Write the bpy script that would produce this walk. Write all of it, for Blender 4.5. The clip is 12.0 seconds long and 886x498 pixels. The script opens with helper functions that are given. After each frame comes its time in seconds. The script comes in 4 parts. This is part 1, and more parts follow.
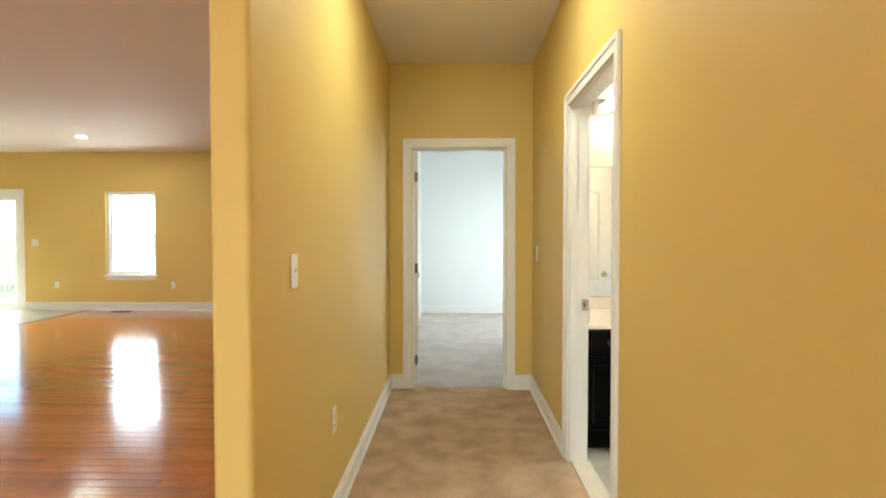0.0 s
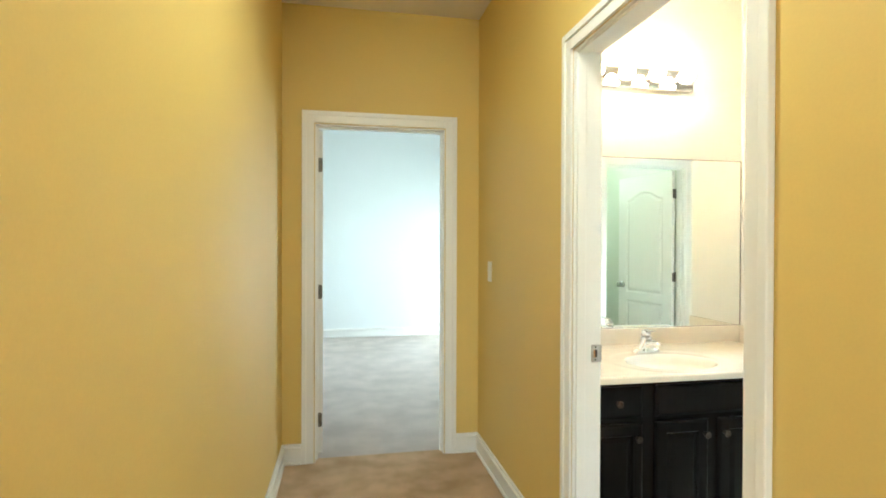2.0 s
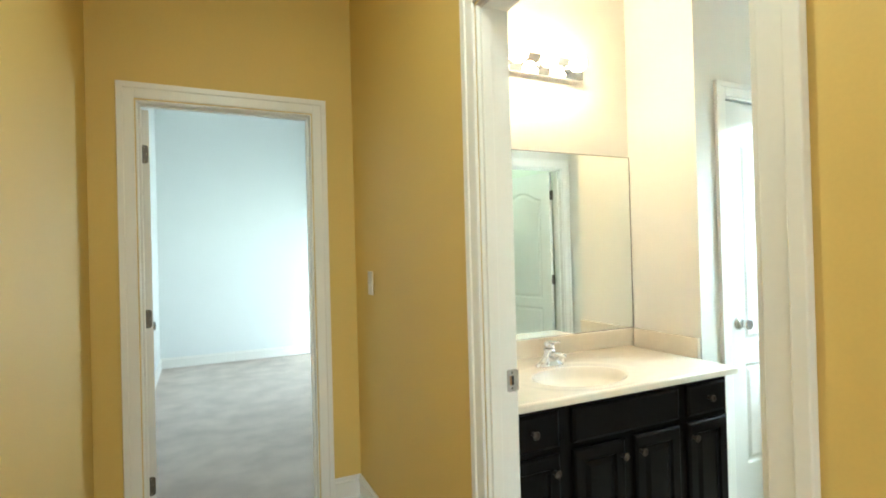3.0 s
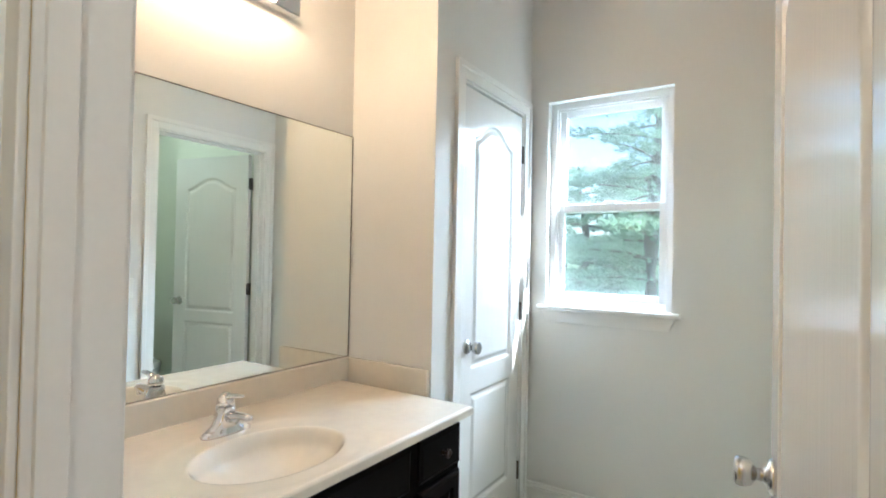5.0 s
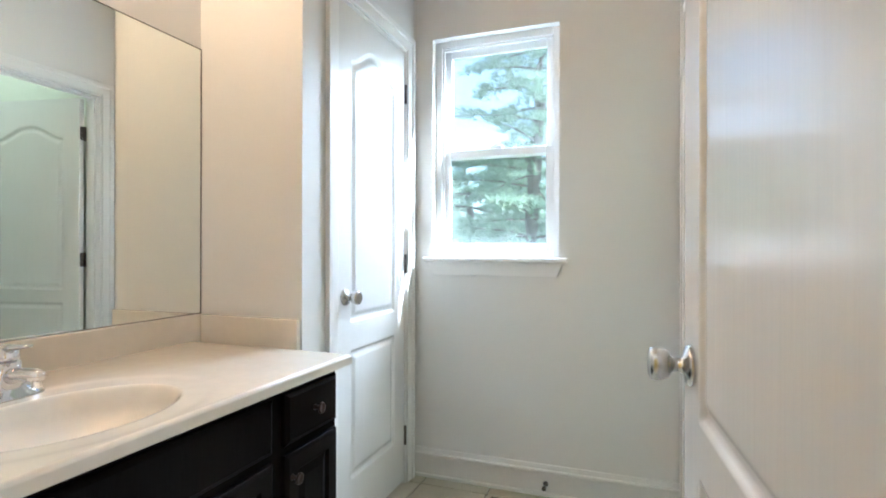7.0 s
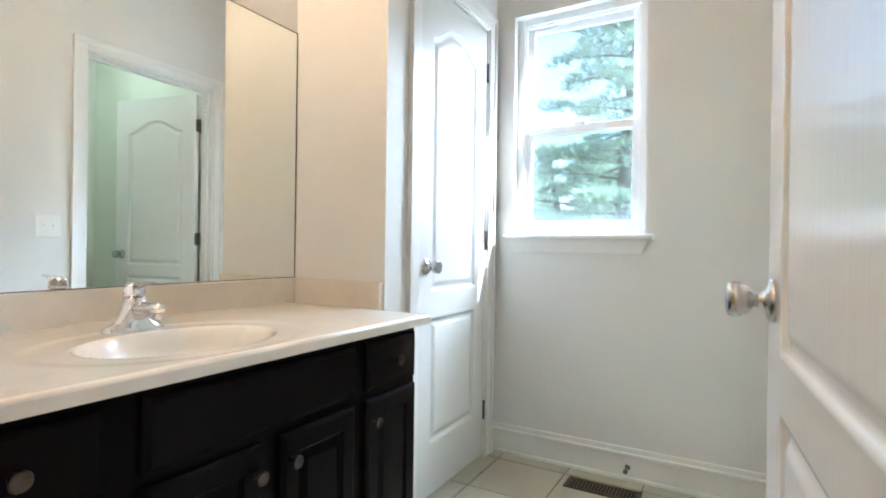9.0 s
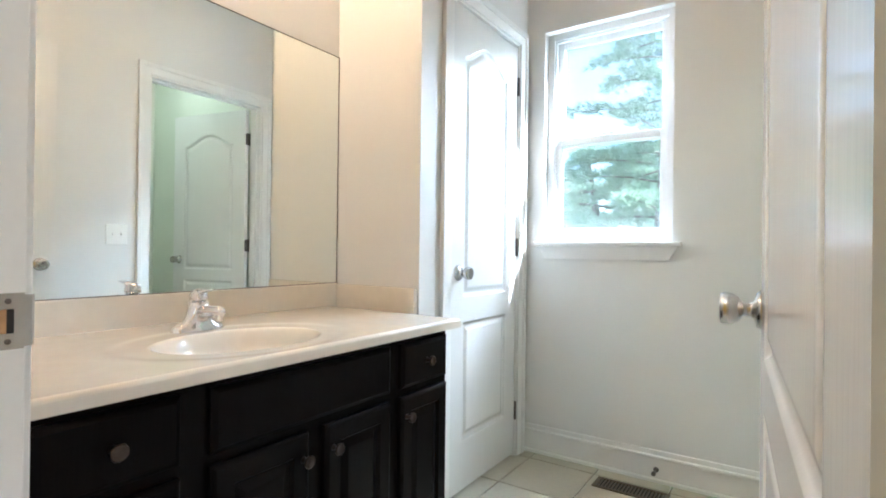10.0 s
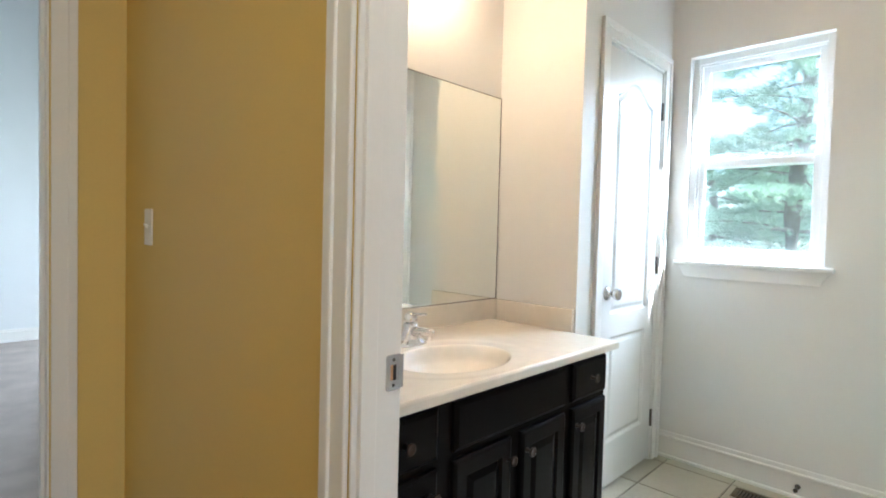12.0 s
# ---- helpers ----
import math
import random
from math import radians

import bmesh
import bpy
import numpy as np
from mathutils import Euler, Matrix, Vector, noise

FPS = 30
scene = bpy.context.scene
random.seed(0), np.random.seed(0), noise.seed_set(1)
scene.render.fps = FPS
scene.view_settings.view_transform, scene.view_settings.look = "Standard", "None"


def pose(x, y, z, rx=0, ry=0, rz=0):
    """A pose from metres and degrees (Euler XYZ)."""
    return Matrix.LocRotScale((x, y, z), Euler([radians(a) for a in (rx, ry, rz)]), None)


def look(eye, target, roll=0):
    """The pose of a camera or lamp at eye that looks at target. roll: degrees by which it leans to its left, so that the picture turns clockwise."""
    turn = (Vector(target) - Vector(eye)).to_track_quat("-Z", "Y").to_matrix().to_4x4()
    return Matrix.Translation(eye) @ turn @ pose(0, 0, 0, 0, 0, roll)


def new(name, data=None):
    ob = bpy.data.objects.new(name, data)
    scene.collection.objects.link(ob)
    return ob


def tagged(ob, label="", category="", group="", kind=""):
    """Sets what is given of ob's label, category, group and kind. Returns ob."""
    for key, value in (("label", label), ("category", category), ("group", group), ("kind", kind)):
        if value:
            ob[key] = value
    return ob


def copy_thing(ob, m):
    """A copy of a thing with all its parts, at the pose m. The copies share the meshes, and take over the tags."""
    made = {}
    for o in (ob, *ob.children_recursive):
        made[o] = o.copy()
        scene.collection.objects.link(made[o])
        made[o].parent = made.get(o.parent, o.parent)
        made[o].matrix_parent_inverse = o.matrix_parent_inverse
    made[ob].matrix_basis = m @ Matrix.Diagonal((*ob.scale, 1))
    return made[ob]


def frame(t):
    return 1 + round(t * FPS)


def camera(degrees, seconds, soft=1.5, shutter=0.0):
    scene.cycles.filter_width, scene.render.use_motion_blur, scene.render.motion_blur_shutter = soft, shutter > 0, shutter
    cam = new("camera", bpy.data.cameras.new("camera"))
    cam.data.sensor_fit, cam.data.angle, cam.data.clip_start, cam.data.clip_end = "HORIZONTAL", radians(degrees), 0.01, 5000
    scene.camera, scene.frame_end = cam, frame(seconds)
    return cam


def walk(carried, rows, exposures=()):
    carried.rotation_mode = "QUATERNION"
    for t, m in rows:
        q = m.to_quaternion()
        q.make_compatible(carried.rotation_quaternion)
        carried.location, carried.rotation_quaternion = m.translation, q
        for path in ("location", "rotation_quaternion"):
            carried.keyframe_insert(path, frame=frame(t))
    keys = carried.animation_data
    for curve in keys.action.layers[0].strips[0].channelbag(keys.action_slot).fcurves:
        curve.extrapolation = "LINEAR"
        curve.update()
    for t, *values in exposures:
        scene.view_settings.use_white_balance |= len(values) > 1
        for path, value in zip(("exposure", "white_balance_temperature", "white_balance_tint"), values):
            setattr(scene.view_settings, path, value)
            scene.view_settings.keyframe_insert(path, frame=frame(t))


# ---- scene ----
cam = camera(81.5, 12.0, 1.9)
PATH = [
    (0, (0.1, -0.053, 1.321), (0.053, 1.946, 1.267), -0.0),
    (0.5, (0.079, 0.212, 1.316), (0.065, 2.212, 1.269), 0.2),
    (1, (0.057, 0.526, 1.319), (0.086, 2.526, 1.286), 0.2),
    (1.5, (-0.022, 0.839, 1.327), (0.143, 2.832, 1.3), 0.5),
    (2, (-0.087, 1.125, 1.326), (0.287, 3.09, 1.312), 0.2),
    (2.5, (-0.08, 1.371, 1.32), (0.528, 3.277, 1.32), -1.1),
    (3, (-0.009, 1.588, 1.317), (0.844, 3.396, 1.329), -1.5),
    (3.5, (0.101, 1.806, 1.306), (1.197, 3.478, 1.324), -0.4),
    (5.5, (0.629, 2.259, 1.307), (2.418, 3.153, 1.33), 0.7),
    (6, (0.702, 2.284, 1.256), (2.554, 3.039, 1.268), 0.1),
    (6.5, (0.728, 2.295, 1.181), (2.61, 2.971, 1.188), 0.1),
    (7, (0.739, 2.29, 1.099), (2.617, 2.979, 1.101), 0.1),
    (7.5, (0.744, 2.292, 1.057), (2.594, 3.051, 1.037), 0.3),
    (9.5, (0.688, 2.212, 0.981), (2.385, 3.27, 0.989), 0.8),
    (10, (0.63, 2.163, 1.008), (2.288, 3.282, 1.015), 0.7),
    (10.5, (0.555, 2.134, 1.046), (2.181, 3.297, 1.054), 0.4),
    (11, (0.439, 2.121, 1.091), (2.031, 3.332, 1.093), 0.5),
    (11.5, (0.329, 2.148, 1.149), (1.858, 3.436, 1.108), 1.2),
    (12, (0.23, 2.206, 1.182), (1.658, 3.604, 1.114), 1.5),
]
EXPOSURES = [(0.0, 2.58, 5900, 0), (1.5, 2.78, 5480, -4), (2.5, 2.72, 5420, -9), (3.5, 2.24, 5350, -9), (5.5, 1.8, 5220, 7), (9.5, 2.02, 5200, 7), (12.0, 2.08, 5230, 6)]
walk(cam, [(t, look(eye, target, roll)) for t, eye, target, roll in PATH], EXPOSURES)

# ---- light ----
SUN_TO = Vector((1.0, -2.25, 2.4)).normalized()
world = bpy.data.worlds.new("sky")
scene.world = world
world.use_nodes = True
wn = world.node_tree
sky = wn.nodes.new("ShaderNodeTexSky")
sky.sky_type = "NISHITA"
sky.sun_disc = False
sky.dust_density, sky.ozone_density = 1.6, 0.7
sky.sun_elevation = math.asin(SUN_TO.z)
sky.sun_rotation = math.atan2(SUN_TO.x, SUN_TO.y)
wn.links.new(sky.outputs["Color"], wn.nodes["Background"].inputs["Color"])
wn.nodes["Background"].inputs["Strength"].default_value = 0.15
sun = new("sun", bpy.data.lights.new("sun", "SUN"))
sun.data.energy, sun.data.angle, sun.data.color = 5.0, radians(0.5), (1.0, 0.95, 0.88)
sun.matrix_world = look(SUN_TO * 30, (0, 0, 0))


def window_light(name, centre, target, w, h, watts, color=(0.88, 0.94, 1.0)):
    """An added area lamp that stands in for the sky's light through an opening."""
    l = new(name, bpy.data.lights.new(name, "AREA"))
    l.data.shape, l.data.size, l.data.size_y, l.data.energy, l.data.color = "RECTANGLE", w, h, watts, color
    l.matrix_world = look(centre, target)
    return l


# Two added lamps outside the one bath window, out of view; the second brightens the closet wall.
window_light("light_bath_window", (3.85, 3.2, 2.88), (1.9, 2.5, 0.9), 0.9, 0.8, 82, (0.88, 0.95, 1.0))
window_light("light_bath_closet_fill", (4.5, 2.1, 2.7), (2.45, 3.3, 1.1), 0.7, 0.9, 26, (0.93, 0.97, 1.0))
window_light("light_bedroom_window", (2.28, 7.2, 1.35), (0, 6.6, 1.0), 1.1, 1.4, 7.8, (1.0, 0.95, 0.89))
window_light("light_living_window", (-5.75, 9.45, 1.4), (-5.75, 0, 1.2), 1.6, 2.1, 23, (1.0, 0.98, 0.95))
window_light("light_patio_door", (-8.46, 9.7, 2.75), (-7.6, 7.0, 0.3), 1.8, 0.7, 68, (1.0, 0.97, 0.92))
# Fill lamps added behind the camera to brighten the hall and living room.
window_light("fill_south_left", (-5.2, -4.16, 1.4), (-5.2, 5, 1.0), 2.2, 1.6, 16, (1.0, 0.98, 0.95))
window_light("fill_south_right", (-0.9, -4.16, 1.4), (-0.9, 5, 1.1), 1.8, 1.6, 12, (1.0, 0.98, 0.95))

# ---- materials ----
def material(name, color, *more, contrast=1.0, specular=0.5, **rest):
    m = base_material(name, color, *more, contrast=contrast, **rest)
    m.node_tree.nodes["Principled BSDF"].inputs["Specular IOR Level"].default_value = specular
    return m


def base_material(name, color, rough=0.5, metal=0.0, vary=0.06, scale=3.0, fine=60.0, bump=0.1, depth=0.002, stretch=(1, 1, 1), other=None, per_piece=0.0, coat=0.0, contrast=1.0):
    """Base colour varied by a broad and a fine noise, with fine relief."""
    m = bpy.data.materials.new(name)
    m.use_nodes = True
    nt = m.node_tree
    b = nt.nodes["Principled BSDF"]
    b.inputs["Roughness"].default_value, b.inputs["Metallic"].default_value = rough, metal
    b.inputs["Coat Weight"].default_value = coat
    co = nt.nodes.new("ShaderNodeTexCoord")
    mp = nt.nodes.new("ShaderNodeMapping")
    mp.inputs["Scale"].default_value = stretch
    nt.links.new(co.outputs["Object"], mp.inputs["Vector"])
    broad, small = nt.nodes.new("ShaderNodeTexNoise"), nt.nodes.new("ShaderNodeTexNoise")
    broad.inputs["Scale"].default_value, small.inputs["Scale"].default_value = scale, fine
    broad.inputs["Detail"].default_value = small.inputs["Detail"].default_value = 4
    for n in (broad, small):
        nt.links.new(mp.outputs["Vector"], n.inputs["Vector"])
    mean = nt.nodes.new("ShaderNodeMath")
    mean.operation = "ADD"
    nt.links.new(broad.outputs["Fac"], mean.inputs[0])
    nt.links.new(small.outputs["Fac"], mean.inputs[1])
    last = mean
    if per_piece:
        info, mul, add = nt.nodes.new("ShaderNodeObjectInfo"), nt.nodes.new("ShaderNodeMath"), nt.nodes.new("ShaderNodeMath")
        mul.operation, add.operation = "MULTIPLY_ADD", "ADD"
        mul.inputs[1].default_value, mul.inputs[2].default_value = per_piece, -per_piece / 2
        nt.links.new(info.outputs["Random"], mul.inputs[0])
        nt.links.new(mean.outputs[0], add.inputs[0])
        nt.links.new(mul.outputs[0], add.inputs[1])
        last = add
    rng = nt.nodes.new("ShaderNodeMapRange")
    rng.inputs["From Min"].default_value, rng.inputs["From Max"].default_value = 1 - 0.4 / contrast, 1 + 0.4 / contrast
    nt.links.new(last.outputs[0], rng.inputs["Value"])
    mix = nt.nodes.new("ShaderNodeMix")
    mix.data_type = "RGBA"
    lo = other or tuple(c * (1 - vary) for c in color)
    hi = color if other else tuple(min(1, c * (1 + vary)) for c in color)
    mix.inputs["A"].default_value, mix.inputs["B"].default_value = (*lo, 1), (*hi, 1)
    nt.links.new(rng.outputs["Result"], mix.inputs["Factor"])
    nt.links.new(mix.outputs["Result"], b.inputs["Base Color"])
    if bump:
        bp = nt.nodes.new("ShaderNodeBump")
        bp.inputs["Strength"].default_value, bp.inputs["Distance"].default_value = bump, depth
        nt.links.new(small.outputs["Fac"], bp.inputs["Height"])
        nt.links.new(bp.outputs["Normal"], b.inputs["Normal"])
    return m


YELLOW = material("yellow_paint", (0.665, 0.487, 0.145), 0.6, vary=0.03, scale=1.2, fine=160, bump=0.12, depth=0.001)
WHITE_WALL = material("white_wall_paint", (0.74, 0.73, 0.70), 0.55, vary=0.02, scale=1.5, fine=160, bump=0.12, depth=0.001)
BLUE_WALL = material("pale_blue_wall_paint", (0.73, 0.755, 0.76), 0.6, vary=0.02, scale=1.5, fine=160, bump=0.12, depth=0.001)
GREEN_WALL = material("pale_green_wall_paint", (0.69, 0.715, 0.62), 0.6, vary=0.02, scale=1.5, fine=160, bump=0.12, depth=0.001)
# Off-white with the oak floor's warm bounce light mixed into the colour.
CEILING = material("bounce_warmed_ceiling_paint", (0.77, 0.71, 0.63), 0.8, vary=0.02, scale=2, fine=120, bump=0.2, depth=0.001)
TRIM = material("white_trim_paint", (0.80, 0.79, 0.76), 0.32, vary=0.02, scale=4, fine=90, bump=0.05, depth=0.001)
DOOR_PAINT = material("white_grained_door_paint", (0.80, 0.79, 0.77), 0.17, vary=0.015, scale=5, fine=14, bump=0.2, depth=0.0012, stretch=(8, 8, 0.45))
CARPET = material("tan_carpet", (0.74, 0.54, 0.345), 0.95, scale=5.5, fine=300, bump=1.0, depth=0.01, contrast=1.9, specular=0.1, other=(0.47, 0.32, 0.185))
# The hall carpet again, its colour lifted for the bedroom's brighter daylight.
CARPET_BED = material("tan_carpet_daylit", (0.72, 0.64, 0.58), 0.95, scale=4.0, fine=300, bump=1.0, depth=0.01, contrast=1.6, specular=0.1, other=(0.52, 0.46, 0.42))
WOOD = material("red_oak_floor", (0.52, 0.175, 0.042), 0.16, scale=2.2, fine=26, bump=0.15, depth=0.0006, stretch=(0.5, 7, 7), other=(0.27, 0.08, 0.02), per_piece=0.5, coat=0.3)
TILE = material("cream_floor_tile", (0.47, 0.425, 0.325), 0.3, vary=0.08, scale=5, fine=50, bump=0.08, depth=0.001, per_piece=0.3)
GROUT = material("brown_grout", (0.11, 0.09, 0.07), 0.9, vary=0.15, scale=8, fine=200, bump=0.4)
THRESHOLD = material("cream_marble_sill", (0.68, 0.62, 0.50), 0.3, vary=0.08, scale=9, fine=40, bump=0.03)
STRIP = material("dark_wood_strip", (0.045, 0.022, 0.012), 0.35, vary=0.2, scale=6, fine=60)
MARBLE = material("cultured_marble", (0.76, 0.70, 0.60), 0.16, vary=0.05, scale=6, fine=22, bump=0.0, coat=0.4)
ESPRESSO = material("espresso_wood", (0.0045, 0.0034, 0.003), 0.36, specular=0.06, vary=0.35, scale=5, fine=30, bump=0.25, depth=0.0008, stretch=(9, 9, 0.8))
CHROME = material("chrome", (0.78, 0.78, 0.80), 0.07, 1.0, vary=0.03, bump=0)
NICKEL = material("satin_nickel", (0.56, 0.55, 0.53), 0.26, 1.0, vary=0.05, scale=20, fine=200, bump=0.04, depth=0.0004)
PEWTER = material("dark_pewter", (0.085, 0.066, 0.056), 0.28, 1.0, vary=0.25, scale=40, fine=200, bump=0.1, depth=0.0005)
HINGE = material("dull_hinge_metal", (0.15, 0.138, 0.125), 0.42, 1.0, vary=0.2, scale=25, fine=200, bump=0.08, depth=0.0005)
PLATE = material("white_plastic", (0.82, 0.81, 0.77), 0.35, vary=0.015, bump=0)
# Near-black for the shade in holes and slots; also the living room register's finish.
DARK = material("dark_shade_and_register", (0.02, 0.018, 0.016), 0.8, vary=0.2, bump=0)
VENT = material("brown_vent_metal", (0.12, 0.09, 0.06), 0.45, 0.6, vary=0.2, scale=20, bump=0.05)
VINYL = material("white_vinyl", (0.82, 0.83, 0.83), 0.3, vary=0.015, bump=0)
PORCELAIN = material("porcelain", (0.80, 0.80, 0.77), 0.1, vary=0.02, bump=0, coat=0.5)
BARE_WOOD = material("raw_strike_wood", (0.42, 0.24, 0.11), 0.7, vary=0.2, scale=30, fine=90)
BARK = material("pine_bark", (0.13, 0.085, 0.06), 0.9, vary=0.4, scale=5, fine=30, bump=0.8, depth=0.02)
NEEDLE = material("pine_needles", (0.25, 0.34, 0.22), 0.6, scale=0.8, fine=7, bump=0, other=(0.14, 0.21, 0.15))
_n = NEEDLE.node_tree
_t, _m = _n.nodes.new("ShaderNodeBsdfTranslucent"), _n.nodes.new("ShaderNodeMixShader")
_t.inputs["Color"].default_value = (0.46, 0.62, 0.44, 1)
_m.inputs["Fac"].default_value = 0.65
_n.links.new(_n.nodes["Principled BSDF"].outputs[0], _m.inputs[1])
_n.links.new(_t.outputs[0], _m.inputs[2])
_n.links.new(_m.outputs[0], _n.nodes["Material Output"].inputs["Surface"])
GRASS = material("grass", (0.10, 0.15, 0.05), 0.9, vary=0.4, scale=0.3, fine=9, bump=0.6, depth=0.03)
DECK = material("grey_deck_wood", (0.36, 0.32, 0.27), 0.75, vary=0.15, scale=3, fine=40, bump=0.2, stretch=(8, 1, 8))

GLASS = bpy.data.materials.new("window_glass")
GLASS.use_nodes = True
_g = GLASS.node_tree.nodes["Principled BSDF"]
_g.inputs["Transmission Weight"].default_value, _g.inputs["Roughness"].default_value, _g.inputs["IOR"].default_value = 1.0, 0.0, 1.1
_g.inputs["Base Color"].default_value = (0.96, 0.99, 0.98, 1)
MIRROR = bpy.data.materials.new("mirror_silver")
MIRROR.use_nodes = True
_g = MIRROR.node_tree.nodes["Principled BSDF"]
_g.inputs["Metallic"].default_value, _g.inputs["Roughness"].default_value, _g.inputs["Base Color"].default_value = 1.0, 0.0, (0.90, 0.94, 0.92, 1)


# Insect screen whose pale mix also imitates veiling glare over the view.
SCREEN_HAZE = bpy.data.materials.new("grey_screen_and_glare_haze")
SCREEN_HAZE.use_nodes = True
_n = SCREEN_HAZE.node_tree
_g = _n.nodes["Principled BSDF"]
_g.inputs["Base Color"].default_value, _g.inputs["Roughness"].default_value = (0.48, 0.52, 0.50, 1), 0.7
_t, _m = _n.nodes.new("ShaderNodeBsdfTransparent"), _n.nodes.new("ShaderNodeMixShader")
_m.inputs["Fac"].default_value = 0.21
_n.links.new(_t.outputs[0], _m.inputs[1])
_n.links.new(_g.outputs[0], _m.inputs[2])
_n.links.new(_m.outputs[0], _n.nodes["Material Output"].inputs["Surface"])


def glowing(name, color, strength):
    m = bpy.data.materials.new(name)
    m.use_nodes = True
    b = m.node_tree.nodes["Principled BSDF"]
    b.inputs["Base Color"].default_value = (0.9, 0.9, 0.88, 1)
    b.inputs["Emission Color"].default_value, b.inputs["Emission Strength"].default_value = (*color, 1), strength
    return m


BULB = glowing("lit_frosted_bulb", (1.0, 0.64, 0.355), 17)
DOWNLIGHT = glowing("lit_downlight_lens", (1.0, 0.93, 0.80), 78)
# Glow of the unseen dome added to brighten the toilet room.
WC_GLOW = glowing("added_dome_glow", (1.0, 1.0, 0.82), 10)


# ---- building blocks ----
def box(bm, x0, x1, y0, y1, z0, z1, bevel=0.0, mat=0):
    b = bmesh.new()
    bmesh.ops.create_cube(b, size=1)
    for v in b.verts:
        v.co = Vector(((x0 + x1) / 2 + v.co.x * (x1 - x0), (y0 + y1) / 2 + v.co.y * (y1 - y0), (z0 + z1) / 2 + v.co.z * (z1 - z0)))
    if bevel:
        bmesh.ops.bevel(b, geom=b.edges[:], offset=bevel, segments=2, profile=0.5, affect="EDGES")
    merge(bm, b, Matrix(), mat)
    return bm


def merge(bm, b, m, mat=0):
    """Adds the bmesh b, moved by m, to bm."""
    at = {v: bm.verts.new(m @ v.co) for v in b.verts}
    for f in b.faces:
        g = bm.faces.new([at[v] for v in f.verts])
        g.smooth, g.material_index = f.smooth, mat
    b.free()


def lathe(bm, profile, m=Matrix(), segments=28):
    """Turns a profile of (radius, height) round z."""
    b = bmesh.new()
    rings = []
    for r, h in profile:
        if r < 1e-6:
            rings.append([b.verts.new((0, 0, h))])
        else:
            rings.append([b.verts.new((r * math.cos(2 * math.pi * k / segments), r * math.sin(2 * math.pi * k / segments), h)) for k in range(segments)])
    for p, q in zip(rings, rings[1:]):
        for k in range(segments):
            n = (k + 1) % segments
            vs = [p[0], q[n], q[k]] if len(p) == 1 else [p[k], p[n], q[0]] if len(q) == 1 else [p[k], p[n], q[n], q[k]]
            if len(p) > 1 or len(q) > 1:
                b.faces.new(vs).smooth = True
    bmesh.ops.recalc_face_normals(b, faces=b.faces[:])
    merge(bm, b, m)
    return bm


def tube(bm, points, radii, segments=14):
    """A round tube along points, closed at both ends."""
    b = bmesh.new()
    pts = [Vector(p) for p in points]
    rings = []
    for k, p in enumerate(pts):
        d = (pts[min(k + 1, len(pts) - 1)] - pts[max(k - 1, 0)]).normalized()
        q = d.to_track_quat("Z", "Y")
        rx, ry = radii[k] if isinstance(radii[k], tuple) else (radii[k], radii[k])
        rings.append([b.verts.new(p + q @ Vector((rx * math.cos(2 * math.pi * j / segments), ry * math.sin(2 * math.pi * j / segments), 0))) for j in range(segments)])
    for p, q in zip(rings, rings[1:]):
        for j in range(segments):
            n = (j + 1) % segments
            b.faces.new([p[j], p[n], q[n], q[j]]).smooth = True
    b.faces.new(rings[0][::-1])
    b.faces.new(rings[-1])
    bmesh.ops.recalc_face_normals(b, faces=b.faces[:])
    merge(bm, b, Matrix())
    return bm


def mesh(name, bm, *mats):
    me = bpy.data.meshes.new(name)
    bm.to_mesh(me)
    bm.free()
    for m in mats:
        me.materials.append(m)
    return me


def part(name, bm, mat, parent, label=""):
    ob = new(name, mesh(name, bm, mat))
    ob.parent = parent
    return tagged(ob, label=label)


def structure(name, bm, *mats, label="", category=""):
    return tagged(new(name, mesh(name, bm, *mats)), label, category, kind="structure")


def thing(name, label, category, m=Matrix(), group="", kind=""):
    ob = new(name)
    ob.empty_display_size = 0.1
    ob.matrix_world = m
    return tagged(ob, label, category, group, kind)


H = 2.775


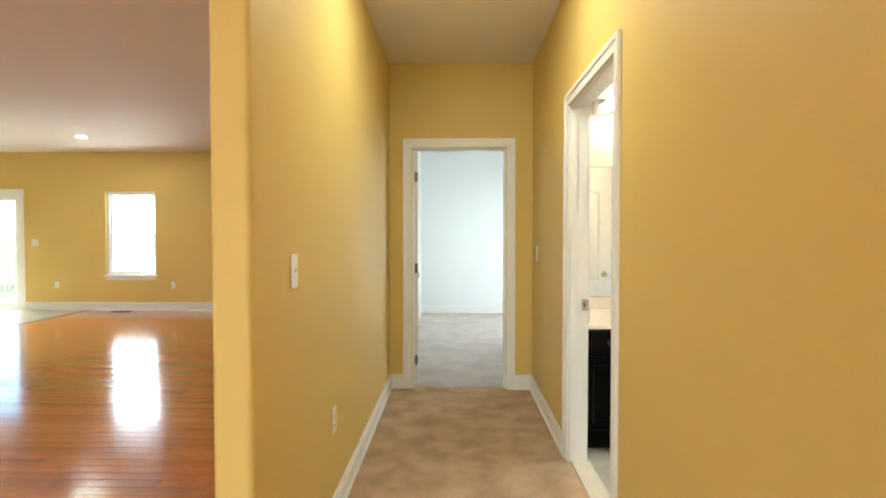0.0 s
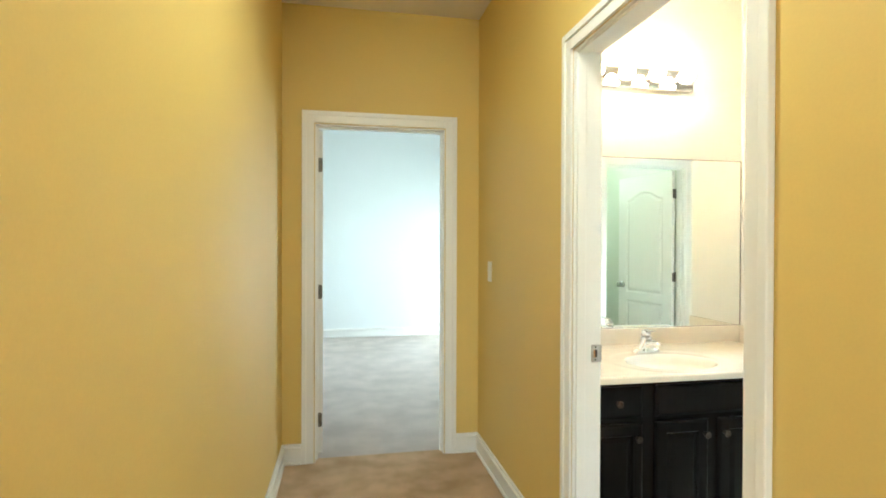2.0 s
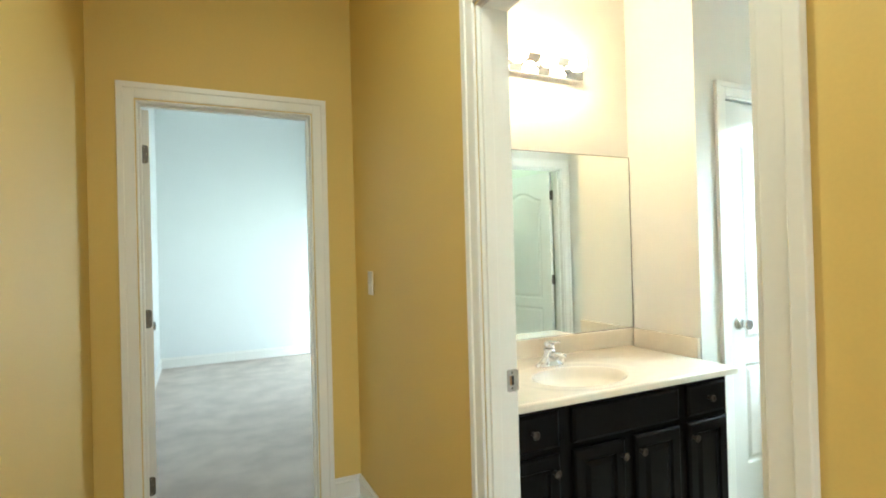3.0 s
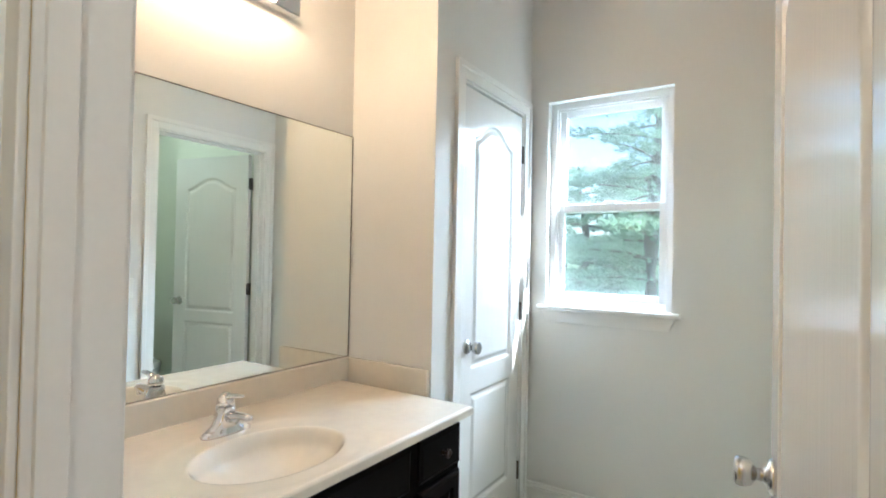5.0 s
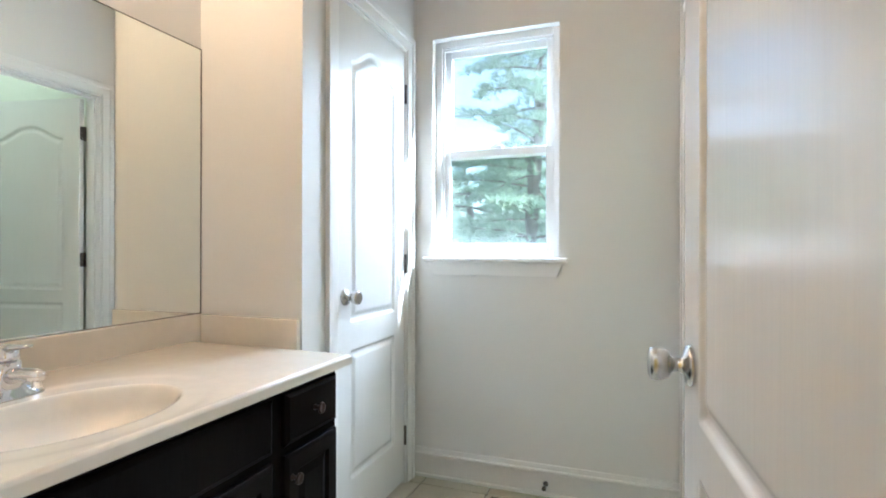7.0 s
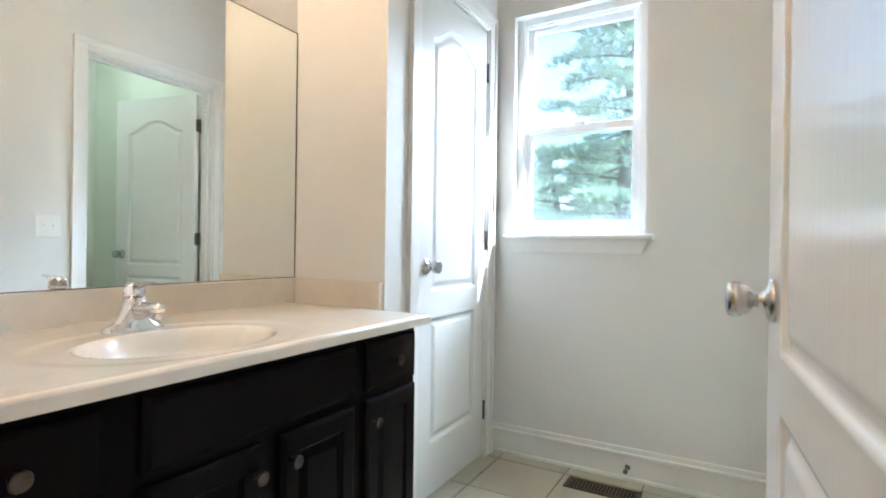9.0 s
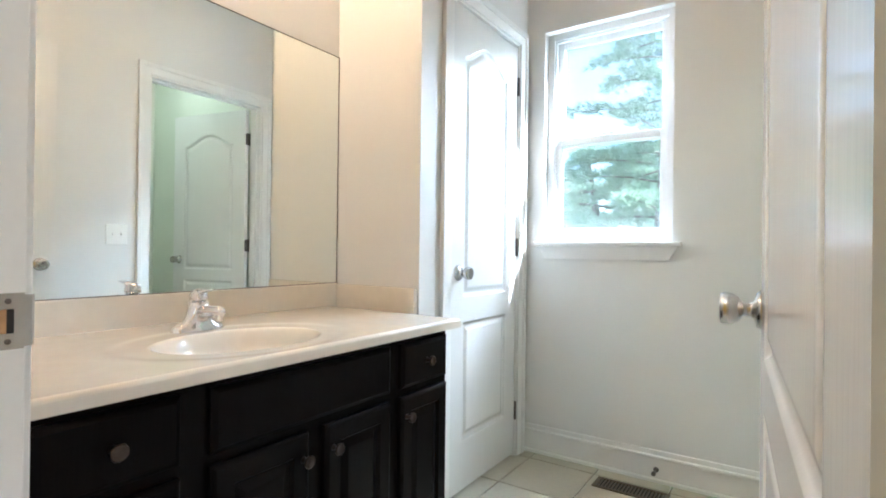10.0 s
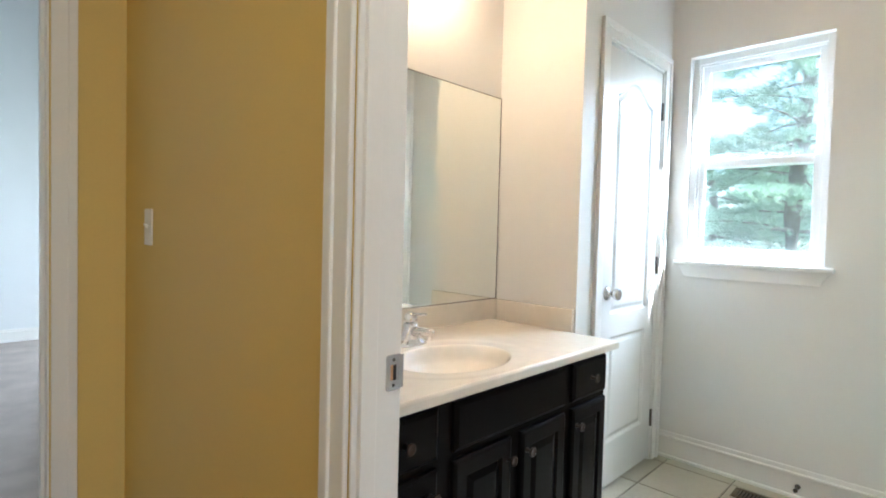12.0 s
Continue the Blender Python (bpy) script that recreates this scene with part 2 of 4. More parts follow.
def wall(name, axis, near, far, u0, u1, mat_near, mat_far, openings=(), label="", z1=H, rounded=None):
    """A wall across an axis between the faces near and far, running from u0 to u1, with openings (a, b, z0, z1); rounded is an end with bullnose corners."""
    bm = bmesh.new()
    us = sorted({u0, u1, *[v for o in openings for v in o[:2]]})
    for a, b in zip(us, us[1:]):
        holes = [o for o in openings if o[0] <= a and o[1] >= b]
        z = 0.0
        spans = []
        for o in sorted(holes, key=lambda q: q[2]):
            if o[2] > z:
                spans.append((z, o[2]))
            z = o[3]
        spans.append((z, z1))
        for p, q in spans:
            if axis == "x":
                box(bm, near, far, a, b, p, q)
            else:
                box(bm, a, b, near, far, p, q)
    bmesh.ops.remove_doubles(bm, verts=bm.verts[:], dist=1e-5)
    seen = {}
    for f in bm.faces[:]:
        seen.setdefault(tuple(round(c, 4) for c in f.calc_center_median()), []).append(f)
    bmesh.ops.delete(bm, geom=[f for fs in seen.values() if len(fs) > 1 for f in fs], context="FACES_ONLY")
    k = 0 if axis == "x" else 1
    if rounded is not None:
        ends = [e for e in bm.edges if all(abs(v.co[1 - k] - rounded) < 1e-4 for v in e.verts) and abs(e.verts[0].co[k] - e.verts[1].co[k]) < 1e-4]
        bmesh.ops.bevel(bm, geom=ends, offset=0.019, segments=6, profile=0.5, affect="EDGES")
        bm.normal_update()
    for f in bm.faces:
        f.material_index = 0 if f.normal[k] < -0.5 else 1
        if abs(f.normal[k]) < 0.5 and f.calc_center_median()[k] < (near + far) / 2:
            f.material_index = 0
    return structure(name, bm, mat_near, mat_far, label=label, category="wall")


# ---- the large structure ----
BATH_A, BATH_B, HEAD = 2.085, 2.935, 2.06
BED_A, BED_B = -0.266, 0.532
CL_A, CL_B = 2.40, 3.02
WC_A, WC_B = 2.235, 3.03
WIN = (2.60, 3.22, 1.06, 2.14)
HL, HL_END = -0.460, 1.345
wall("wall_hall_left", "x", HL - 0.115, HL, HL_END, 4.455, YELLOW, YELLOW, label="yellow painted wall of the carpeted hall", rounded=HL_END)
wall("wall_bedroom_left", "x", -0.603, -0.475, 4.455, 8.77, YELLOW, BLUE_WALL, label="pale blue bedroom wall", z1=3.6)
wall("wall_hall_end", "y", 4.335, 4.455, HL, 2.22, YELLOW, BLUE_WALL, [(BED_A, BED_B, 0, HEAD)], label="yellow end wall of the hall with an open doorway")
wall("wall_hall_right", "x", 0.757, 0.863, -4.0, 4.335, YELLOW, WHITE_WALL, [(BATH_A, BATH_B, 0, HEAD)], label="yellow hall wall with the bathroom doorway")
wall("wall_vanity", "y", 3.757, 3.877, 0.863, 2.30, WHITE_WALL, WHITE_WALL, label="off-white wall behind the vanity mirror")
wall("wall_stub", "x", 2.185, 2.30, 3.43, 3.757, WHITE_WALL, WHITE_WALL, label="off-white wall at the end of the vanity")
wall("wall_closet", "y", 3.32, 3.43, 2.185, 3.12, WHITE_WALL, WHITE_WALL, [(CL_A, CL_B, 0, HEAD)], label="off-white wall round the linen closet door")
wall("wall_window", "x", 3.12, 3.27, 0.28, 4.335, WHITE_WALL, WHITE_WALL, [WIN], label="off-white bathroom wall with a window")
wall("wall_water_closet", "y", 1.96, 2.08, 0.863, 3.12, GREEN_WALL, WHITE_WALL, [(WC_A, WC_B, 0, HEAD)], label="off-white bathroom wall with the toilet room doorway")
wall("wall_toilet_left", "x", 1.90, 2.00, 0.40, 1.96, WHITE_WALL, GREEN_WALL, label="pale green toilet room wall")
wall("wall_toilet_back", "y", 0.28, 0.40, 1.90, 3.12, WHITE_WALL, GREEN_WALL, label="pale green wall behind the toilet")
wall("wall_toilet_right", "x", 3.10, 3.12, 0.40, 1.96, GREEN_WALL, WHITE_WALL, label="pale green toilet room wall")
wall("wall_bedroom_back", "y", 8.65, 8.77, -0.475, 2.22, BLUE_WALL, BLUE_WALL, label="pale blue back wall of the empty bedroom", z1=3.6)
wall("wall_bedroom_right", "x", 2.10, 2.22, 4.455, 8.65, BLUE_WALL, BLUE_WALL, [(6.6, 7.8, 0.6, 2.1)], label="pale blue bedroom wall with a window", z1=3.6)
wall("wall_living_far", "y", 8.85, 8.99, -9.6, -0.603, YELLOW, YELLOW, [(-9.36, -7.56, 0.0, 2.06), (-6.045, -5.155, 0.62, 2.09)], label="yellow living room wall with a window and a patio door")
wall("wall_living_left", "x", -9.72, -9.60, -4.12, 8.99, YELLOW, YELLOW, label="yellow living room wall")
# Unseen wall; its openings are made up to admit the south fill.
wall("wall_living_south", "y", -4.12, -4.0, -9.6, 0.875, YELLOW, YELLOW, [(-6.3, -4.1, 0.6, 2.2), (-1.8, 0.0, 0.6, 2.2)], label="unseen yellow living room wall with openings made for the fill lamps")

bm = bmesh.new()
box(bm, -9.72, -0.603, -4.12, 8.99, H, H + 0.15)
box(bm, -0.603, 3.27, -4.12, 4.455, H, H + 0.15)
structure("ceiling", bm, CEILING, label="plain off-white painted ceiling, tinted warm for floor bounce", category="ceiling")
bm = bmesh.new()
box(bm, -0.603, 2.22, 4.455, 8.77, 3.6, 3.72)
box(bm, -0.603, 2.22, 4.335, 4.455, H + 0.15, 3.72)
structure("ceiling_bedroom", bm, BLUE_WALL, label="high pale bedroom ceiling", category="ceiling")
bm = bmesh.new()
box(bm, -0.539, 0.7995, -4.0, 4.40, -0.15, 0.0)
structure("floor_hall", bm, CARPET, label="tan cut-pile carpet in the hall", category="carpet")
bm = bmesh.new()
box(bm, -0.475, 2.10, 4.40, 8.65, -0.15, 0.0)
structure("floor_bedroom", bm, CARPET_BED, label="hall carpet, colour lightened for daylight, in the empty bedroom", category="carpet")
bm = bmesh.new()
box(bm, 0.80, 3.12, 0.40, 3.757, -0.15, -0.041)
floor_bath = structure("floor_bathroom", bm, GROUT, label="cream square floor tiles with dark grout", category="tile floor")
bm = bmesh.new()
box(bm, -9.6, -0.539, -4.0, 8.85, -0.15, -0.008)
floor_living = structure("floor_living", bm, STRIP, label="glossy reddish oak strip flooring", category="wood floor")
bm = bmesh.new()
box(bm, 0.775, 0.885, BATH_A, BATH_B, -0.04, 0.008, 0.004)
structure("threshold", bm, THRESHOLD, label="cream marble threshold under the bathroom door", category="threshold")


def casing(bm, axis, face, out, a, b, head, w=0.072, foot=0.0):
    """Moulded casing round a doorway from a to b; it stands out of the wall's face towards out."""
    def strip(u0, u1, z0, z1, d):
        lo, hi = sorted((face, face + out * d))
        if axis == "x":
            box(bm, lo, hi, u0, u1, z0, z1, 0.003)
        else:
            box(bm, u0, u1, lo, hi, z0, z1, 0.003)
    r = 0.006
    for s, e in ((a - r, -1), (b + r, 1)):
        strip(*sorted((s, s + e * w * 0.68)), foot, head + r + w * 0.68, 0.012)
        strip(*sorted((s + e * w * 0.62, s + e * w)), foot, head + r + w, 0.019)
    strip(a - r, b + r, head + r, head + r + w * 0.68, 0.012)
    strip(a - r - w * 0.65, b + r + w * 0.65, head + r + w * 0.62, head + r + w, 0.019)


def jamb(bm, axis, near, far, a, b, head, stop, foot):
    """Jamb boards that line a doorway, with a stop bead whose nearer side lies at stop."""
    def strip(u0, u1, z0, z1, n, f):
        if axis == "x":
            box(bm, n, f, u0, u1, z0, z1, 0.0015)
        else:
            box(bm, u0, u1, n, f, z0, z1, 0.0015)
    t = 0.004
    strip(a - 0.002, a + t, foot, head, near - 0.002, far + 0.002)
    strip(b - t, b + 0.002, foot, head, near - 0.002, far + 0.002)
    strip(a + t, b - t, head - t, head + 0.002, near - 0.002, far + 0.002)
    for u in ((a + t, a + t + 0.011), (b - t - 0.011, b - t)):
        strip(*u, foot, head - t, stop, stop + 0.035)
    strip(a + t + 0.011, b - t - 0.011, head - t - 0.011, head - t, stop, stop + 0.035)


def doorway(name, axis, near, far, a, b, head, stop, label, feet=(0.0, 0.0), w=0.072):
    bm = bmesh.new()
    casing(bm, axis, near, -1, a, b, head, w, feet[0])
    casing(bm, axis, far, 1, a, b, head, w, feet[1])
    jamb(bm, axis, near, far, a, b, head, stop, min(feet))
    return structure(name, bm, TRIM, label=label, category="door frame")


frame_bath = doorway("door_frame_1", "x", 0.757, 0.863, BATH_A, BATH_B, HEAD, 0.766, "white moulded frame of the bathroom doorway", (0.0, -0.034), 0.068)
frame_bed = doorway("door_frame_2", "y", 4.335, 4.455, BED_A, BED_B, HEAD, 4.38, "white moulded frame of the bedroom doorway")
frame_closet = doorway("door_frame_3", "y", 3.32, 3.43, CL_A, CL_B, HEAD, 3.362, "white moulded frame of the linen closet", (-0.034, -0.034))
frame_wc = doorway("door_frame_4", "y", 1.96, 2.08, WC_A, WC_B, HEAD, 2.005, "white moulded frame of the toilet room doorway", (-0.034, -0.034))


def baseboard(name, runs, label, h=0.125, foot=0.0, gap=0.0):
    """Baseboards with a moulded cap and a shoe: runs of (axis, face, out, u0, u1)."""
    bm = bmesh.new()
    for axis, face, out, u0, u1 in runs:
        for d, z0, z1, bv in ((0.012, gap, h * 0.80, 0.001), (0.021, h * 0.75, h * 0.85, 0.005), (0.010, h * 0.83, h, 0.004), (0.022, gap, 0.018 + gap, 0.006)):
            lo, hi = sorted((face, face + out * d))
            if axis == "x":
                box(bm, lo, hi, u0, u1, z0 + foot, z1 + foot, bv)
            else:
                box(bm, u0, u1, lo, hi, z0 + foot, z1 + foot, bv)
    return structure(name, bm, TRIM, label=label, category="baseboard")


CW = 0.079
baseboard("baseboard_hall", [("x", HL, 1, HL_END + 0.019, 4.335), ("y", 4.335, -1, HL, BED_A - CW), ("y", 4.335, -1, BED_B + CW, 0.757),
          ("x", 0.757, -1, -4, BATH_A - CW), ("x", 0.757, -1, BATH_B + CW, 4.335), ("y", HL_END, -1, HL - 0.096, HL - 0.019)], "white moulded baseboard along the hall")
baseboard("baseboard_bathroom", [("x", 3.12, -1, 2.08, 3.32), ("y", 3.32, -1, CL_B + CW, 3.12), ("y", 3.32, -1, 2.185, CL_A - CW), ("y", 2.08, 1, 0.98, WC_A - CW),
          ("x", 0.863, 1, BATH_B + CW, 3.10)], "white moulded baseboard along the bathroom walls", 0.15, -0.034, 0.005)
baseboard("baseboard_bedroom", [("y", 8.65, -1, -0.475, 2.10), ("x", -0.475, 1, 4.455, 8.65), ("x", 2.10, -1, 4.455, 8.65)], "white moulded baseboard in the bedroom")
baseboard("baseboard_living", [("y", 8.85, -1, -7.485, -0.603), ("x", HL - 0.115, -1, HL_END + 0.019, 4.455), ("x", -0.603, -1, 4.455, 8.85)], "white moulded baseboard in the living room", 0.14)


# ---- windows ----
def double_hung(name, m, w, z0, z1, label, stool=True, deep=0.12, glass=True, screen=False):
    """A vinyl double-hung window in an opening w wide; local x runs along the wall, local y points outdoors, the wall's inner face is y = 0."""
    ob = thing(name, label, "window", m, kind="structure")
    f = 0.034
    bm = bmesh.new()
    y0, y1 = 0.045, deep
    for a, b, c, d in ((-w / 2, -w / 2 + f, z0, z1), (w / 2 - f, w / 2, z0, z1), (-w / 2 + f, w / 2 - f, z1 - f, z1), (-w / 2 + f, w / 2 - f, z0, z0 + f)):
        box(bm, a, b, y0, y1, c, d, 0.002)
    for s in (-1, 1):
        box(bm, *sorted((s * (w / 2 - f), s * (w / 2 - f - 0.010))), y0 + 0.01, y0 + 0.022, z0 + f, z1 - f, 0.001)
    box(bm, -w / 2 + f, w / 2 - f, y0 + 0.01, y0 + 0.022, z1 - f - 0.010, z1 - f, 0.001)
    part("window_frame", bm, VINYL, ob)
    mid = z0 + (z1 - z0) * 0.475
    for nm, c, d, yy in (("lower_sash", z0 + f, mid + 0.02, y0 + 0.022), ("upper_sash", mid - 0.02, z1 - f, y0 + 0.050)):
        s = 0.036
        bm = bmesh.new()
        wi = w / 2 - f
        for p in ((-wi, -wi + s, c, d), (wi - s, wi, c, d), (-wi + s, wi - s, c, c + s), (-wi + s, wi - s, d - s, d)):
            box(bm, p[0], p[1], yy, yy + 0.026, p[2], p[3], 0.003)
        sash = part(nm, bm, VINYL, ob)
        if glass:
            bm = bmesh.new()
            box(bm, -wi + s - 0.004, wi - s + 0.004, yy + 0.011, yy + 0.015, c + s - 0.004, d - s + 0.004)
            pane = part("pane", bm, GLASS, sash)
            pane.visible_shadow = False
        if nm == "lower_sash":
            bm = bmesh.new()
            box(bm, -0.03, 0.03, yy - 0.012, yy + 0.02, d, d + 0.012, 0.003)
            part("sash_lock", bm, VINYL, sash)
    # Lower half is the insect screen; upper half only imitates glare haze.
    if screen:
        bm = bmesh.new()
        box(bm, -w / 2 + f, w / 2 - f, deep - 0.012, deep - 0.011, z0 + f, z1 - f)
        part("insect_screen", bm, SCREEN_HAZE, ob).visible_shadow = False
    if stool:
        bm = bmesh.new()
        box(bm, -w / 2 - 0.04, w / 2 + 0.04, -0.035, 0.0, z0 - 0.022, z0 + 0.001, 0.006)
        box(bm, -w / 2 + 0.001, w / 2 - 0.001, -0.004, 0.05, z0 - 0.02, z0 + 0.0015)
        part("window_stool", bm, TRIM, ob)
        bm = bmesh.new()
        b = bmesh.new()
        e, t = w / 2 + 0.018, 0.018
        low = [b.verts.new(p) for p in ((-e + 0.03, 0, z0 - 0.085), (e - 0.03, 0, z0 - 0.085), (e, 0, z0 - 0.022), (-e, 0, z0 - 0.022))]
        up = [b.verts.new((v.co.x, -t if v.co.z > z0 - 0.05 else -t * 0.6, v.co.z)) for v in low]
        b.faces.new(up)
        for k in range(4):
            b.faces.new([low[k], low[(k + 1) % 4], up[(k + 1) % 4], up[k]])
        bmesh.ops.recalc_face_normals(b, faces=b.faces[:])
        merge(bm, b, Matrix())
        part("window_apron", bm, TRIM, ob)
    return ob


double_hung("window_1", pose(3.12, 2.91, 0, 0, 0, -90), 0.62, 1.06, 2.14, "white double-hung bathroom window with stool and apron", screen=True)
double_hung("window_2", pose(-5.60, 8.85, 0), 0.89, 0.62, 2.09, "white double-hung window in the yellow living room wall")
double_hung("window_3", pose(2.10, 7.2, 0, 0, 0, -90), 1.2, 0.6, 2.1, "white double-hung bedroom window")

# patio door
pd = thing("door_patio", "white sliding glass patio door to a deck", "patio door", pose(-8.46, 8.85, 0), kind="structure")
bm = bmesh.new()
for a, b, c, d in ((-0.9, -0.85, 0, 2.06), (0.85, 0.9, 0, 2.06), (-0.85, 0.85, 2.01, 2.06), (-0.85, 0.85, -0.005, 0.04)):
    box(bm, a, b, 0.0, 0.12, c, d, 0.003)
part("frame", bm, VINYL, pd)
bm = bmesh.new()
for a, b, c, d in ((0.9, 0.97, 0, 2.13), (-0.97, -0.9, 0, 2.13), (-0.9, 0.9, 2.06, 2.13)):
    box(bm, a, b, -0.018, -0.001, c, d, 0.004)
part("casing", bm, TRIM, pd)
for x0, x1, yy in ((-0.85, 0.03, 0.07), (-0.03, 0.85, 0.03)):
    bm = bmesh.new()
    for a, b, c, d in ((x0, x0 + 0.075, 0.04, 2.01), (x1 - 0.075, x1, 0.04, 2.01), (x0 + 0.075, x1 - 0.075, 0.04, 0.13), (x0 + 0.075, x1 - 0.075, 1.93, 2.01)):
        box(bm, a, b, yy, yy + 0.035, c, d, 0.004)
    leaf = part("sliding_panel", bm, VINYL, pd)
    bm = bmesh.new()
    box(bm, x0 + 0.07, x1 - 0.07, yy + 0.015, yy + 0.02, 0.125, 1.935)
    part("pane", bm, GLASS, leaf).visible_shadow = False
    if yy < 0.05:
        bm = bmesh.new()
        tube(bm, [(x1 - 0.04, yy, 0.93), (x1 - 0.04, yy - 0.035, 0.95), (x1 - 0.04, yy - 0.035, 1.1), (x1 - 0.04, yy, 1.12)], [0.008] * 4, 8)
        part("handle", bm, VINYL, leaf)


# ---- doors ----
def door_slab(w, h=2.035, t=0.035, crown=1.75, low=(0.24, 0.745)):
    """A moulded two-panel door with an eyebrow top panel; the hinge side is x = 0 and both faces carry the panels."""
    bm = bmesh.new()
    side = 0.115 if w > 0.65 else 0.105
    def top(x):
        u = max(-1, min(1, (x - w / 2) / (w / 2 - side)))
        q = max(0, min(1, (0.98 - abs(u)) / 0.92))
        return crown + 0.08 * q * q * (3 - 2 * q)
    def dent(x, z):
        d = min(x - side, w - side - x)
        upper = min(d, z - 0.83, (top(x) - z) * 0.92)
        lower = min(d, z - low[0], low[1] - z)
        e = max(upper, lower)
        if e <= 0:
            return 0.0
        if e < 0.010:
            return 0.0095 * (0.5 - 0.5 * math.cos(math.pi * e / 0.010))
        if e < 0.016:
            return 0.0095
        if e < 0.042:
            return 0.0095 - 0.008 * (0.5 - 0.5 * math.cos(math.pi * (e - 0.016) / 0.026))
        return 0.0015
    fine = 0.005
    xs = sorted({0.0, w, *[side - 0.006 + fine * k for k in range(12)], *[w - side + 0.006 - fine * k for k in range(12)],
                 *[side + 0.05 + (w - 2 * side - 0.1) * k / 24 for k in range(25)]})
    zs = sorted({0.0, h, *[z for a, b in ((low[0] - 0.005, low[0] + 0.05), (low[1] - 0.04, low[1] + 0.015), (0.825, 0.88), (crown - 0.055, crown + 0.105)) for z in [a + fine * k for k in range(int((b - a) / fine) + 1)]],
                 *[0.31 + 0.13 * k for k in range(4)], *[0.90 + 0.125 * k for k in range(6)], crown + 0.14})
    for face in (0, 1):
        grid = [[bm.verts.new((x, dent(x, z) if face == 0 else t - dent(x, z), z)) for x in xs] for z in zs]
        for r0, r1 in zip(grid, grid[1:]):
            for k in range(len(xs) - 1):
                q = [r0[k], r0[k + 1], r1[k + 1], r1[k]]
                bm.faces.new(q if face == 0 else q[::-1]).smooth = True
        if face == 0:
            first = grid
    n, m = len(zs) - 1, len(xs) - 1
    for a, b in (((0, 0), (0, m)), ((0, m), (n, m)), ((n, m), (n, 0)), ((n, 0), (0, 0))):
        p, q, r, s = first[a[0]][a[1]], first[b[0]][b[1]], grid[b[0]][b[1]], grid[a[0]][a[1]]
        bm.faces.new([bm.verts.new(v.co) for v in (s, r, q, p)])
    return bm


def knob_mesh(bm, x, z, y0, out):
    m = Matrix.Translation((x, y0, z)) @ Euler((radians(90 if out < 0 else -90), 0, 0)).to_matrix().to_4x4()
    lathe(bm, [(0, 0), (0.033, 0), (0.033, 0.004), (0.029, 0.009), (0.016, 0.012), (0.0115, 0.018), (0.0115, 0.028), (0.016, 0.032), (0.022, 0.036), (0.0265, 0.046),
               (0.0275, 0.056), (0.0255, 0.062), (0.020, 0.0645), (0.012, 0.0625), (0, 0.0615)], m)


def door(name, label, m, w, hinge_y, knob_z=0.915, hinges=(0.22, 1.03, 1.83), drop=0.0, crown=1.75, low=(0.24, 0.745)):
    """A door whose hinge edge stands on local x = 0; hinge_y is the side (0 or 1) on which the knuckles lie."""
    ob = thing(name, label, "door", m, kind="structure")
    leaf = part("leaf", door_slab(w, 2.035 + drop, 0.035, crown, low), DOOR_PAINT, ob)
    leaf.location.z = 0.012 - drop
    for out in (-1, 1):
        bm = bmesh.new()
        knob_mesh(bm, w - 0.06, knob_z, 0.0 if out < 0 else 0.035, out)
        part("door_knob", bm, NICKEL, ob, "satin nickel round door knob")
    bm = bmesh.new()
    box(bm, w - 0.001, w + 0.0015, 0.006, 0.029, knob_z - 0.028, knob_z + 0.028, 0.001)
    part("latch_plate", bm, NICKEL, ob)
    for z in hinges:
        bm = bmesh.new()
        yk = -0.005 if hinge_y == 0 else 0.040
        lathe(bm, [(0, -0.046), (0.0065, -0.046), (0.0065, 0.046), (0, 0.046)], Matrix.Translation((-0.004, yk, z)), 12)
        b = bmesh.new()
        pts = []
        y_a, y_b, r = (0.0, 0.030, 0.012) if hinge_y == 0 else (0.035, 0.005, 0.012)
        sg = 1 if y_b > y_a else -1
        pts = [(y_a, -0.0445), (y_b - sg * r, -0.0445)]
        pts += [(y_b - sg * r + sg * r * math.sin(a), -0.0445 + r - r * math.cos(a)) for a in (0.5, 1.05, 1.57)]
        pts += [(y_b - sg * r + sg * r * math.cos(a), 0.0445 - r + r * math.sin(a)) for a in (0, 0.5, 1.05, 1.57)]
        pts += [(y_a, 0.0445)]
        back = [b.verts.new((0.0, y, z + q)) for y, q in pts]
        front = [b.verts.new((-0.002, y, z + q)) for y, q in pts]
        b.faces.new(front)
        for k in range(len(pts)):
            n = (k + 1) % len(pts)
            b.faces.new([back[k], back[n], front[n], front[k]])
        bmesh.ops.recalc_face_normals(b, faces=b.faces[:])
        merge(bm, b, Matrix())
        h = part("hinge", bm, HINGE, ob, "dull metal butt hinge")
        for sy, dz in ((0.012, -0.034), (0.023, 0.0), (0.012, 0.034)):
            bm = bmesh.new()
            yy = sy if hinge_y == 0 else 0.035 - sy
            mm = Matrix.Translation((-0.002, yy, z + dz)) @ Euler((0, radians(-90), 0)).to_matrix().to_4x4()
            lathe(bm, [(0, 0.0004), (0.0016, 0.0004), (0.0018, 0.0012), (0.0036, 0.0009), (0.0042, 0)], mm, 12)
            # Flat dark cross painting the shade inside the screw's drive.
            for w, d in ((0.0022, 0.0006), (0.0006, 0.0022)):
                box(bm, -0.0036, -0.0031, yy - w, yy + w, z + dz - d, z + dz + d, 0.0, 1)
            part("screw", bm, NICKEL, h).data.materials.append(DARK)
    return ob


